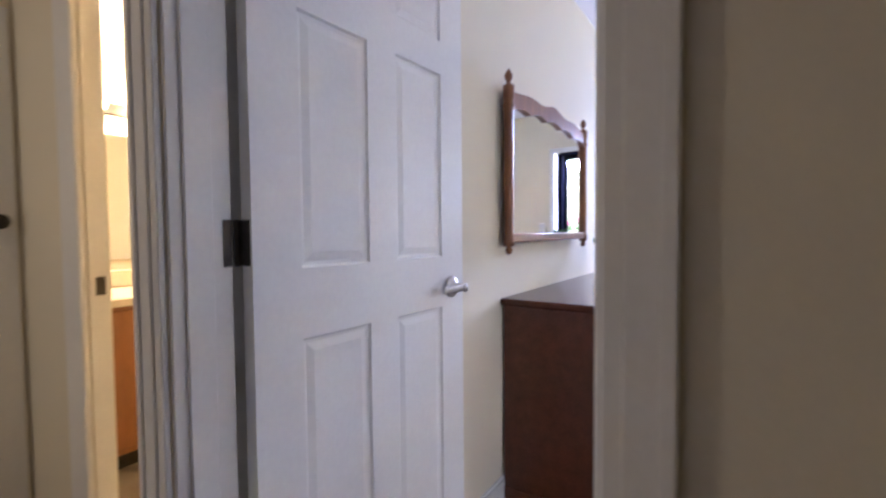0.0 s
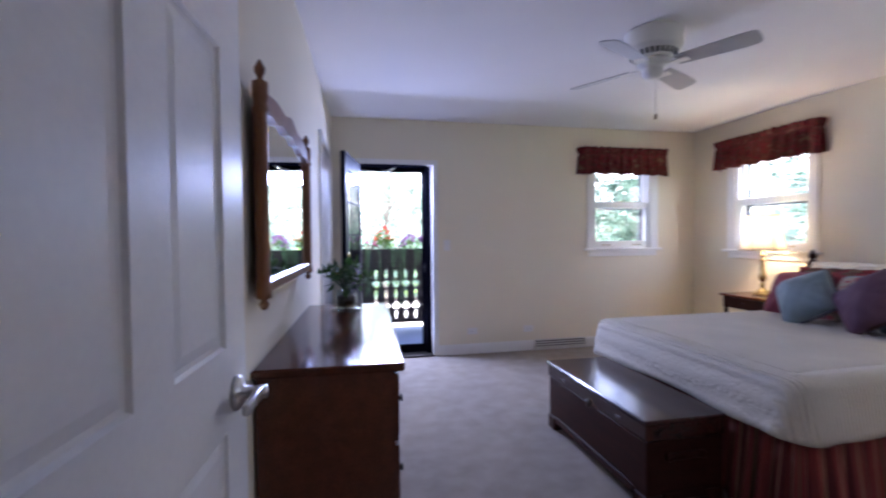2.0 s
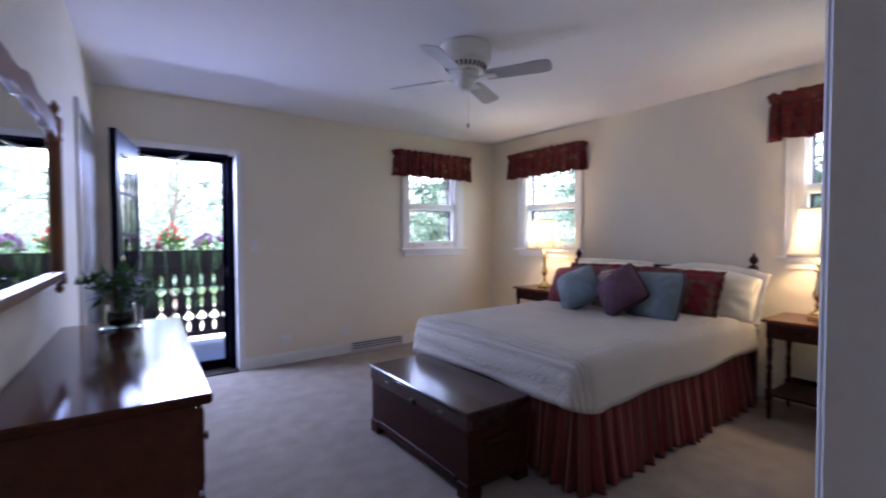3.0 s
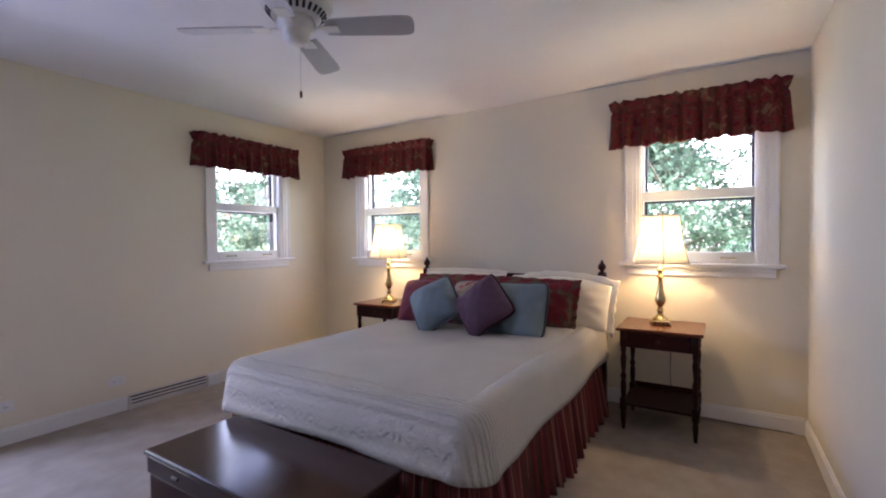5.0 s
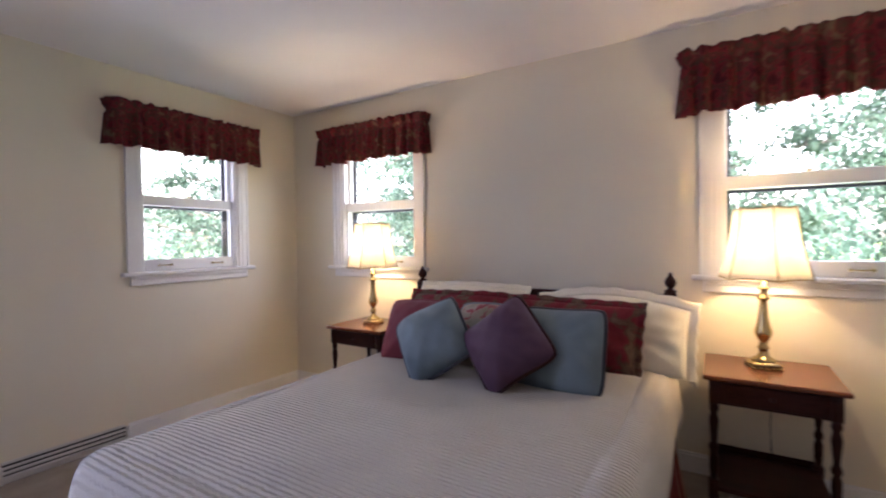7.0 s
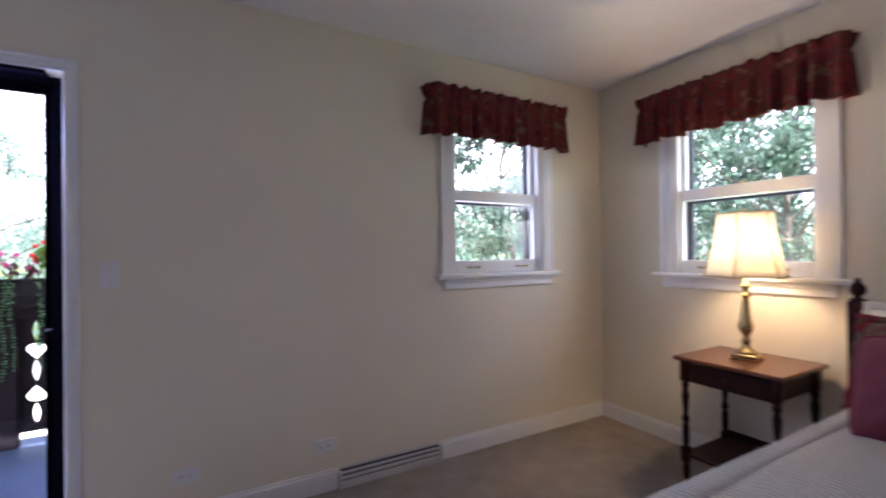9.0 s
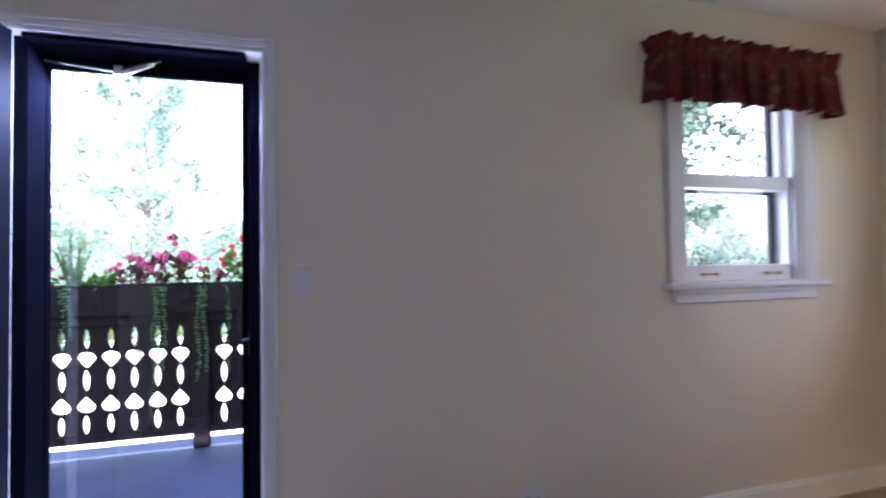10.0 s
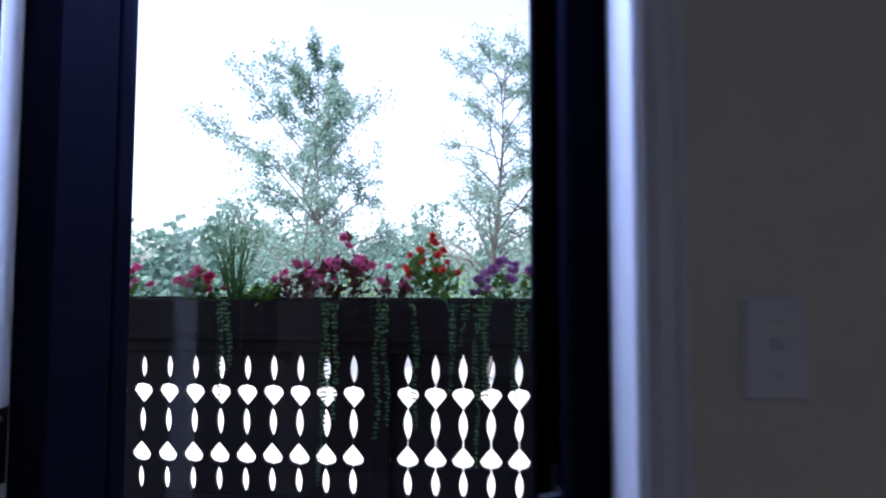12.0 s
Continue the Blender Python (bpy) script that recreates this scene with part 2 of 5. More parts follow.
def patterned(name, stops, scale, rough=0.85, kind="floral", bump=0.1):
    """A cloth with blotches of several colours; stops are (position, colour)."""
    m = bpy.data.materials.new(name)
    m.use_nodes = True
    n, l = m.node_tree.nodes, m.node_tree.links
    p = n["Principled BSDF"]
    p.inputs["Roughness"].default_value, p.inputs["Specular IOR Level"].default_value = rough, 0.15
    co = n.new("ShaderNodeTexCoord")
    ramp = n.new("ShaderNodeValToRGB")
    cr = ramp.color_ramp
    while len(cr.elements) < len(stops):
        cr.elements.new(0.5)
    for e, (pos, col) in zip(cr.elements, stops):
        e.position, e.color = pos, (*col, 1)
    if kind == "floral":
        a, b = n.new("ShaderNodeTexNoise"), n.new("ShaderNodeTexVoronoi")
        a.inputs["Scale"].default_value, a.inputs["Detail"].default_value, a.inputs["Distortion"].default_value = scale, 4.0, 1.2
        b.inputs["Scale"].default_value = scale * 0.8
        l.new(co.outputs["Object"], a.inputs["Vector"])
        l.new(co.outputs["Object"], b.inputs["Vector"])
        mx = n.new("ShaderNodeMix")
        mx.data_type = "FLOAT"
        mx.inputs["Factor"].default_value = 0.3
        l.new(a.outputs["Fac"], mx.inputs["A"])
        l.new(b.outputs["Distance"], mx.inputs["B"])
        l.new(mx.outputs["Result"], ramp.inputs["Fac"])
    else:
        uv = n.new("ShaderNodeUVMap")
        sp = n.new("ShaderNodeSeparateXYZ")
        ml, fr = n.new("ShaderNodeMath"), n.new("ShaderNodeMath")
        ml.operation, fr.operation = "MULTIPLY", "FRACT"
        ml.inputs[1].default_value = scale
        l.new(uv.outputs["UV"], sp.inputs["Vector"])
        l.new(sp.outputs["X"], ml.inputs[0])
        l.new(ml.outputs["Value"], fr.inputs[0])
        l.new(fr.outputs["Value"], ramp.inputs["Fac"])
        cr.interpolation = "CONSTANT"
    l.new(ramp.outputs["Color"], p.inputs["Base Color"])
    w = n.new("ShaderNodeTexNoise")
    w.inputs["Scale"].default_value = 260
    l.new(co.outputs["Object"], w.inputs["Vector"])
    bn = n.new("ShaderNodeBump")
    bn.inputs["Strength"].default_value, bn.inputs["Distance"].default_value = bump, 0.005
    l.new(w.outputs["Fac"], bn.inputs["Height"])
    l.new(bn.outputs["Normal"], p.inputs["Normal"])
    return m


M_VALANCE = patterned("valance print", [(0.0, (0.030, 0.010, 0.012)), (0.36, (0.075, 0.011, 0.014)), (0.45, (0.17, 0.018, 0.022)), (0.51, (0.060, 0.036, 0.022)), (0.56, (0.13, 0.016, 0.018)), (0.68, (0.15, 0.095, 0.056))], 15)
M_SHAM = patterned("sham print", [(0.0, (0.07, 0.035, 0.025)), (0.38, (0.16, 0.018, 0.022)), (0.48, (0.21, 0.026, 0.03)), (0.54, (0.11, 0.055, 0.035)), (0.62, (0.17, 0.10, 0.065)), (0.74, (0.08, 0.035, 0.028))], 11)
M_ROSE = patterned("rose print", [(0.0, (0.09, 0.10, 0.06)), (0.40, (0.30, 0.26, 0.20)), (0.50, (0.36, 0.30, 0.25)), (0.57, (0.33, 0.08, 0.09)), (0.66, (0.22, 0.03, 0.045)), (0.78, (0.10, 0.10, 0.07))], 16)
M_SKIRT = patterned("striped skirt", [(0.0, (0.17, 0.034, 0.030)), (0.26, (0.10, 0.022, 0.022)), (0.42, (0.25, 0.13, 0.085)), (0.48, (0.16, 0.030, 0.028)), (0.70, (0.10, 0.065, 0.036)), (0.78, (0.17, 0.036, 0.032)), (0.94, (0.26, 0.14, 0.095))], 52, kind="stripe")

# ---- mesh helpers ----
def box(bm, x0, x1, y0, y1, z0, z1, bevel=0.0, seg=1):
    """A box in bm, its edges bevelled."""
    vs = bmesh.ops.create_cube(bm, size=1, matrix=Matrix.LocRotScale(((x0 + x1) / 2, (y0 + y1) / 2, (z0 + z1) / 2), None, (abs(x1 - x0), abs(y1 - y0), abs(z1 - z0))))["verts"]
    if bevel:
        es = list({e for v in vs for e in v.link_edges})
        bmesh.ops.bevel(bm, geom=es, offset=bevel, segments=seg, affect="EDGES", profile=0.5)
    return bm


def boxes(*specs, bevel=0.0):
    bm = bmesh.new()
    for s in specs:
        box(bm, *s, bevel=bevel)
    return bm


def lathe(profile, seg=24, at=(0, 0, 0), bm=None, axis="z"):
    """A turned shape from (radius, height) pairs."""
    bm = bm or bmesh.new()
    rings = []
    for r, h in profile:
        ring = []
        for i in range(seg):
            a = 2 * math.pi * i / seg
            u, v = r * math.cos(a), r * math.sin(a)
            p = {"z": (u, v, h), "y": (u, h, v), "x": (h, u, v)}[axis]
            ring.append(bm.verts.new((p[0] + at[0], p[1] + at[1], p[2] + at[2])))
        rings.append(ring)
    for a, b in zip(rings, rings[1:]):
        for i in range(seg):
            bm.faces.new((a[i], a[(i + 1) % seg], b[(i + 1) % seg], b[i]))
    if profile[0][0] > 1e-4:
        bm.faces.new(rings[0])
    if profile[-1][0] > 1e-4:
        bm.faces.new(rings[-1])
    bmesh.ops.remove_doubles(bm, verts=bm.verts, dist=1e-5)
    bmesh.ops.recalc_face_normals(bm, faces=bm.faces)
    return bm


def tube(points, radius, seg=8, bm=None, closed=False, taper=1.0):
    bm = bm or bmesh.new()
    pts = [Vector(p) for p in points]
    n, rings = len(pts), []
    for i, p in enumerate(pts):
        d = (pts[(i + 1) % n] if closed or i < n - 1 else p) - (pts[i - 1] if closed or i else p)
        d = d.normalized() if d.length > 1e-9 else Vector((0, 0, 1))
        s = d.cross(Vector((0, 0, 1)))
        s = s.normalized() if s.length > 1e-3 else Vector((1, 0, 0))
        w = s.cross(d)
        r = radius * (1 + (taper - 1) * i / max(1, n - 1))
        rings.append([bm.verts.new(p + r * (math.cos(2 * math.pi * k / seg) * s + math.sin(2 * math.pi * k / seg) * w)) for k in range(seg)])
    last = n if closed else n - 1
    for i in range(last):
        a, b = rings[i], rings[(i + 1) % n]
        for k in range(seg):
            bm.faces.new((a[k], a[(k + 1) % seg], b[(k + 1) % seg], b[k]))
    if not closed:
        bm.faces.new(rings[0][::-1])
        bm.faces.new(rings[-1])
    return bm


def sheet(nu, nv, f, bm=None, uv=False, closed=False):
    """A grid of nu x nv cells whose corners are f(u, v), u and v from 0 to 1."""
    bm = bm or bmesh.new()
    lay = bm.loops.layers.uv.verify() if uv else None
    g = [[bm.verts.new(f(i / nu, j / nv)) for j in range(nv + 1)] for i in range(nu if closed else nu + 1)]
    for i in range(nu):
        for j in range(nv):
            k = (i + 1) % len(g)
            face = bm.faces.new((g[i][j], g[k][j], g[k][j + 1], g[i][j + 1]))
            if uv:
                for loop, (a, b) in zip(face.loops, ((i, j), (i + 1, j), (i + 1, j + 1), (i, j + 1))):
                    loop[lay].uv = (a / nu, b / nv)
    return bm


def put(name, bm, mat, parent=None, label="", smooth=False, m=None):
    me = bpy.data.meshes.new(name)
    bm.to_mesh(me)
    bm.free()
    me.materials.append(mat)
    if smooth:
        for p in me.polygons:
            p.use_smooth = True
    ob = new(name, me)
    if parent is not None:
        ob.parent = parent
    if m is not None:
        ob.matrix_basis = m
    if label:
        ob["label"] = label
    return ob


def part(name, bm, mat, parent, label="", smooth=False):
    return put(name, bm, mat, parent, label, smooth)


def thick(ob, t):
    s = ob.modifiers.new("thickness", "SOLIDIFY")
    s.thickness, s.offset = t, 0
    return ob


def thing(name, m, label, category, group="", kind=""):
    ob = new(name)
    ob.empty_display_size = 0.1
    ob.matrix_basis = m
    return tagged(ob, label, category, group, kind)


def wall_mesh(length, height, thickness, holes, low=0.0):
    """A wall along local x from 0 to length, from its face at y=0 to y=thickness, with holes (x0, x1, z0, z1) through it."""
    bm = bmesh.new()
    xs = sorted({0.0, length, *(v for h in holes for v in h[:2])})
    zs = sorted({low, height, *(v for h in holes for v in h[2:])})
    solid = lambda i, k: 0 <= i < len(xs) - 1 and 0 <= k < len(zs) - 1 and not any(h[0] < (xs[i] + xs[i + 1]) / 2 < h[1] and h[2] < (zs[k] + zs[k + 1]) / 2 < h[3] for h in holes)
    quad = lambda *c: bm.faces.new([bm.verts.new(v) for v in c])
    t = thickness
    for i in range(len(xs) - 1):
        for k in range(len(zs) - 1):
            if not solid(i, k):
                continue
            a, b, c, d = xs[i], xs[i + 1], zs[k], zs[k + 1]
            quad((a, 0, c), (b, 0, c), (b, 0, d), (a, 0, d))
            quad((b, t, c), (a, t, c), (a, t, d), (b, t, d))
            if not solid(i - 1, k):
                quad((a, t, c), (a, 0, c), (a, 0, d), (a, t, d))
            if not solid(i + 1, k):
                quad((b, 0, c), (b, t, c), (b, t, d), (b, 0, d))
            if not solid(i, k - 1):
                quad((a, t, c), (b, t, c), (b, 0, c), (a, 0, c))
            if not solid(i, k + 1):
                quad((a, 0, d), (b, 0, d), (b, t, d), (a, t, d))
    bmesh.ops.remove_doubles(bm, verts=bm.verts, dist=1e-5)
    bmesh.ops.recalc_face_normals(bm, faces=bm.faces)
    return bm


def structure(name, bm, mat, label, category, m=None, smooth=False):
    return tagged(put(name, bm, mat, None, "", smooth, m), label, category, "", "structure")


def moulding(x0, x1, z0, z1, w, y=0.0, proud=0.02, foot=True):
    """A casing of width w round an opening in a wall's face at y, towards -y, with a stepped profile."""
    bm = bmesh.new()
    b = z0
    for d0, d1, p in ((0.0, 0.3, 0.6), (0.3, 0.78, 0.8), (0.78, 1.0, 1.0)):
        a, c = d0 * w, d1 * w
        box(bm, x0 - c, x0 - a, y - proud * p, y, b, z1 + c, 0.002)
        box(bm, x1 + a, x1 + c, y - proud * p, y, b, z1 + c, 0.002)
        box(bm, x0 - a, x1 + a, y - proud * p, y, z1 + a, z1 + c, 0.002)
    return bm


# ---- setting ----
CEIL = 2.53
N_Y, E_X, S_Y = 5.42, 3.90, 0.945
WEST = pose(-0.585, 0.945, 0, 0, 0, -2.3)      # local x into the room, local y along the west wall

structure("floor", boxes((-3.4, 4.1, -1.2, 5.62, -0.12, 0.0)), M_CARPET, "pale beige cut-pile carpet over the bedroom floor", "carpet")
structure("ceiling", boxes((-3.4, 4.1, -1.3, 5.62, CEIL, CEIL + 0.15)), M_CEIL, "plain white painted bedroom ceiling", "ceiling")
# north wall: balcony door and one window
structure("wall_north", wall_mesh(4.75, CEIL, 0.20, [(0.535, 1.350, 0.0, 2.06), (3.250, 4.000, 1.140, 2.20)]), M_WALL, "cream painted bedroom wall with balcony door opening", "wall", pose(-0.70, N_Y, 0))
# east wall: two windows; local x runs south from the north corner
structure("wall_east", wall_mesh(4.62, CEIL, 0.16, [(0.60, 1.40, 1.127, 2.20), (3.43, 4.23, 1.127, 2.20)]), M_WALL, "cream painted bedroom wall behind the bed", "wall", pose(E_X, N_Y, 0, 0, 0, -90))
# south wall with the entry doorway; local x runs west from the south-east corner
structure("wall_south", wall_mesh(4.56, CEIL, 0.115, [(3.725, 4.44, 0.0, 2.05)]), M_WALL, "cream painted bedroom wall with the entry doorway", "wall", pose(E_X, S_Y, 0, 0, 0, 180))
structure("wall_west", wall_mesh(4.50, CEIL, 0.13, []), M_WALL, "cream painted wall behind the dresser", "wall", WEST @ pose(0, 0, 0, 0, 0, 90))
# hall and bathroom walls
structure("wall_hall_south", boxes((-3.4, 2.2, -0.75, -0.63, 0, CEIL)), M_WALL, "plain cream hall wall", "wall")
structure("wall_hall_east", boxes((2.2, 2.32, -0.75, 0.839, 0, CEIL)), M_WALL, "plain cream hall end wall", "wall")
structure("wall_hall_end", boxes((-2.19, -2.07, -0.63, 1.049, 0, CEIL)), M_WALL, "plain cream wall at the end of the hall", "wall")
structure("wall_hall_west", boxes((-3.4, -3.28, -0.63, 3.2, 0, CEIL)), M_WALL, "plain cream hall end wall", "wall")
structure("wall_bath_south", wall_mesh(2.56, CEIL, 0.065, [(1.80, 2.555, 0.0, 2.05)]), M_WALL, "cream hall wall with the bathroom doorway", "wall", pose(-3.28, 1.05, 0))
structure("wall_bath_north", boxes((-3.28, -0.70, 3.08, 3.20, 0, CEIL)), M_WALL, "cream bathroom wall", "wall")
structure("trim_bath_door", boxes((-1.62, -1.48, 1.03, 1.05, 0, 2.16), (-1.48, -0.73, 1.03, 1.05, 2.03, 2.16), (-1.50, -1.478, 1.05, 1.115, 0, 2.03), bevel=0.004), M_TRIM, "white painted bathroom door casing", "door trim")

# baseboards
def baseboard(name, specs, m=None):
    bm = bmesh.new()
    for x0, x1 in specs:
        box(bm, x0, x1, -0.014, 0, 0, 0.098, 0.002)
        box(bm, x0, x1, -0.009, 0, 0.098, 0.113, 0.002)
    structure(name, bm, M_TRIM, "white painted wooden baseboard", "baseboard", m)


baseboard("baseboard_north", [(0.70, 1.80), (2.45, 3.90)], pose(0, N_Y, 0))
baseboard("baseboard_east", [(0.014, 4.46)], pose(E_X, N_Y, 0, 0, 0, -90))
baseboard("baseboard_south", [(0.014, 3.66)], pose(E_X, S_Y, 0, 0, 0, 180))
baseboard("baseboard_west", [(0.0, 3.1)], WEST @ pose(0, 0, 0, 0, 0, 90))

# entry doorway: jambs, stops and casings on both sides (opening from x = -0.54 to 0.163)
jamb = boxes((-0.54, -0.530, 0.832, 0.945, 0, 2.05), (0.163, 0.175, 0.832, 0.945, 0, 2.05), (-0.530, 0.163, 0.832, 0.945, 2.038, 2.05),
             (-0.530, -0.522, 0.855, 0.905, 0, 2.038), (0.156, 0.163, 0.855, 0.905, 0, 2.038), bevel=0.002)
structure("trim_entry_jamb", jamb, M_TRIM, "white painted door jamb with stops", "door jamb")
hall_casing = moulding(-0.54, 0.170, 0, 2.05, 0.075, 0.83)
for v in hall_casing.verts:
    if v.co.x > 0.170:
        v.co.x = 0.170 + (v.co.x - 0.170) * 0.76
structure("trim_entry_hall", hall_casing, M_TRIM, "white moulded door casing on the hall side", "door trim")
casing = moulding(-0.170, 0.54, 0, 2.05, 0.075, 0, 0.008)
bmesh.ops.delete(casing, geom=[v for v in casing.verts if v.co.x > 0.585], context="VERTS")
structure("trim_entry_room", casing, M_TRIM, "white moulded door casing on the bedroom side", "door trim", pose(0, S_Y, 0, 0, 0, 180))
strike = thing("strike_plate", pose(0.163, 0.925, 0.98), "small brass strike plate in the door jamb", "strike plate")
part("plate", boxes((-0.003, 0.0, -0.014, 0.014, -0.03, 0.03), bevel=0.001), M_STEEL, strike)


# six panel entry door, open against the west wall
def entry_door():
    d = thing("door_1", pose(-0.530, 0.965, 0, 0, 0, 85.8), "white painted six-panel wooden door standing open", "door", kind="structure")
    W, H, T = 0.715, 2.02, 0.035
    st, mid = 0.11, 0.10
    pw = (W - 2 * st - mid) / 2
    rows = [(0.23, 0.945), (1.095, 1.63), (1.725, 1.92)]
    cols = [(st, st + pw), (W - st - pw, W - st)]
    holes = [(a, b, c, e) for a, b in cols for c, e in rows]
    bm = wall_mesh(W, H, T, holes, 0.012)
    bmesh.ops.translate(bm, vec=(0, -T, 0), verts=bm.verts)
    part("door_leaf", bm, M_TRIM, d)
    for a, b, c, e in holes:
        p = bmesh.new()
        for y0, s in ((0.0, -1), (-T, 1)):
            # sloped moulding, then a raised field
            def ring(ins, dep):
                return [p.verts.new((x, y0 + s * dep, z)) for x, z in ((a + ins, c + ins), (b - ins, c + ins), (b - ins, e - ins), (a + ins, e - ins))]
            rs = [ring(0.0, 0.0), ring(0.004, 0.007), ring(0.012, 0.008), ring(0.030, 0.004)]
            for r0, r1 in zip(rs, rs[1:]):
                for i in range(4):
                    p.faces.new((r0[i], r0[(i + 1) % 4], r1[(i + 1) % 4], r1[i]))
            p.faces.new(rs[-1])
        bmesh.ops.recalc_face_normals(p, faces=p.faces)
        part("panel", p, M_TRIM, d)
    # lever handle, on both faces
    for s in (-1, 1):
        y0 = -T if s < 0 else 0.0
        h = part("handle", lathe([(0.0, 0.0), (0.033, 0.0), (0.033, s * 0.006), (0.026, s * 0.012), (0.012, s * 0.016), (0.011, s * 0.05), (0.014, s * 0.055), (0.0, s * 0.06)], 20, (W - 0.065, y0, 1.0), axis="y"), M_STEEL, d, "satin nickel lever handle", True)
        lever = bmesh.new()
        box(lever, W - 0.165, W - 0.055, y0 + s * 0.040, y0 + s * 0.054, 0.99, 1.012, 0.005, 2)
        part("lever", lever, M_STEEL, h, "", True)
    back = d.matrix_basis.inverted()
    for z in (0.25, 1.15, 1.80):
        hg = part("hinge", lathe([(0.0, z - 0.046), (0.007, z - 0.044), (0.007, z + 0.044), (0.0, z + 0.046)], 10, (-0.006, 0.006, 0)), M_BLACK, d, "dark bronze hinge")
        part("hinge_leaf", boxes((-0.0035, 0.0, -0.03, 0.0, z - 0.044, z + 0.044), (-0.0035, 0.0, 0.0, 0.004, z - 0.044, z + 0.044), bevel=0.001), M_BLACK, hg)
        jl = part("jamb_leaf", boxes((-0.530, -0.5275, 0.926, 0.9445, z - 0.044, z + 0.044), bevel=0.001), M_BLACK, hg)
        jl.matrix_basis = back
    return d


entry_door()


# double-hung windows; local x runs to the right seen from the room, y outward
def window(name, m, label, narrow=0.0):
    w = thing(name, m, label, "window", kind="structure")
    a, z0, z1 = 0.40 - narrow, 1.127, 2.20
    o, q, k0 = 0.525 - narrow, 0.382 - narrow, 0.338 - narrow
    part("casing", moulding(-a, a, z0, z1, 0.088, 0.0), M_TRIM, w)
    jam = boxes((-a, -a + 0.018, 0, 0.16, z0, z1), (a - 0.018, a, 0, 0.16, z0, z1), (-a + 0.018, a - 0.018, 0, 0.16, z1 - 0.018, z1), (-a + 0.018, -a + 0.030, 0.012, 0.030, z0, z1 - 0.018), (a - 0.030, a - 0.018, 0.012, 0.030, z0, z1 - 0.018), bevel=0.0015)
    part("window_frame", jam, M_TRIM, w)
    sill = boxes((-o, o, -0.055, 0.0, z0 - 0.026, z0 + 0.002), bevel=0.006)
    box(sill, -a, a, 0.0, 0.17, z0 - 0.026, z0 + 0.002)
    part("window_sill", sill, M_TRIM, w)
    part("apron", boxes((-o + 0.055, o - 0.055, -0.018, 0.0, 1.035, 1.100), (-o + 0.07, o - 0.07, -0.026, -0.018, 1.075, 1.100), bevel=0.003), M_TRIM, w)
    g = 0.355 - narrow
    lo = boxes((-q, -g, 0.034, 0.068, 1.13, 1.672), (g, q, 0.034, 0.068, 1.13, 1.672), (-g, g, 0.034, 0.068, 1.13, 1.212), (-g, g, 0.034, 0.068, 1.602, 1.672), bevel=0.003)
    s = part("lower_sash", lo, M_TRIM, w)
    part("pane", boxes((-g, g, 0.049, 0.053, 1.212, 1.602)), M_GLASS, s)
    for x in (-0.20, 0.20):
        lift = bmesh.new()
        tube([(x - 0.042, 0.020, 1.168), (x + 0.042, 0.020, 1.168)], 0.0045, 8, lift)
        for k in (-0.042, 0.042):
            lathe([(0.0, 0.010), (0.008, 0.012), (0.009, 0.020), (0.006, 0.034)], 10, (x + k, 0, 1.168), lift, axis="y")
        part("sash_lift", lift, M_BRASS, s, "small brass sash lift handle", True)
    lock = lathe([(0.0, 1.690), (0.010, 1.688), (0.016, 1.678), (0.018, 1.672)], 12, (0, 0.052, 0))
    tube([(0, 0.052, 1.684), (0.034, 0.048, 1.687)], 0.004, 6, lock)
    part("sash_lock", lock, M_BRASS, s, "", True)
    up = boxes((-q, -g, 0.076, 0.110, 1.602, 2.18), (g, q, 0.076, 0.110, 1.602, 2.18), (-g, g, 0.076, 0.110, 1.602, 1.672), (-g, g, 0.076, 0.110, 2.12, 2.18), bevel=0.003)
    s2 = part("upper_sash", up, M_TRIM, w)
    part("pane", boxes((-g, g, 0.091, 0.095, 1.672, 2.12)), M_GLASS, s2)
    st = boxes((-q, -k0, 0.125, 0.145, 1.13, 2.18), (k0, q, 0.125, 0.145, 1.13, 2.18), (-k0, k0, 0.125, 0.145, 1.13, 1.175), (-k0, k0, 0.125, 0.145, 1.585, 1.63), (-k0, k0, 0.125, 0.145, 2.14, 2.18), bevel=0.002)
    part("storm_frame", st, M_STORM, w, "dark metal storm window frame")
    return w


window("window_1", pose(2.925, N_Y, 0.013), "white double-hung window with brass lifts in the wall beside the balcony door", 0.025)
window("window_2", pose(E_X, 4.42, 0, 0, 0, -90), "white double-hung window with brass lifts behind the far table lamp")
window("window_3", pose(E_X, 1.59, 0, 0, 0, -90), "white double-hung window with brass lifts near the room corner")


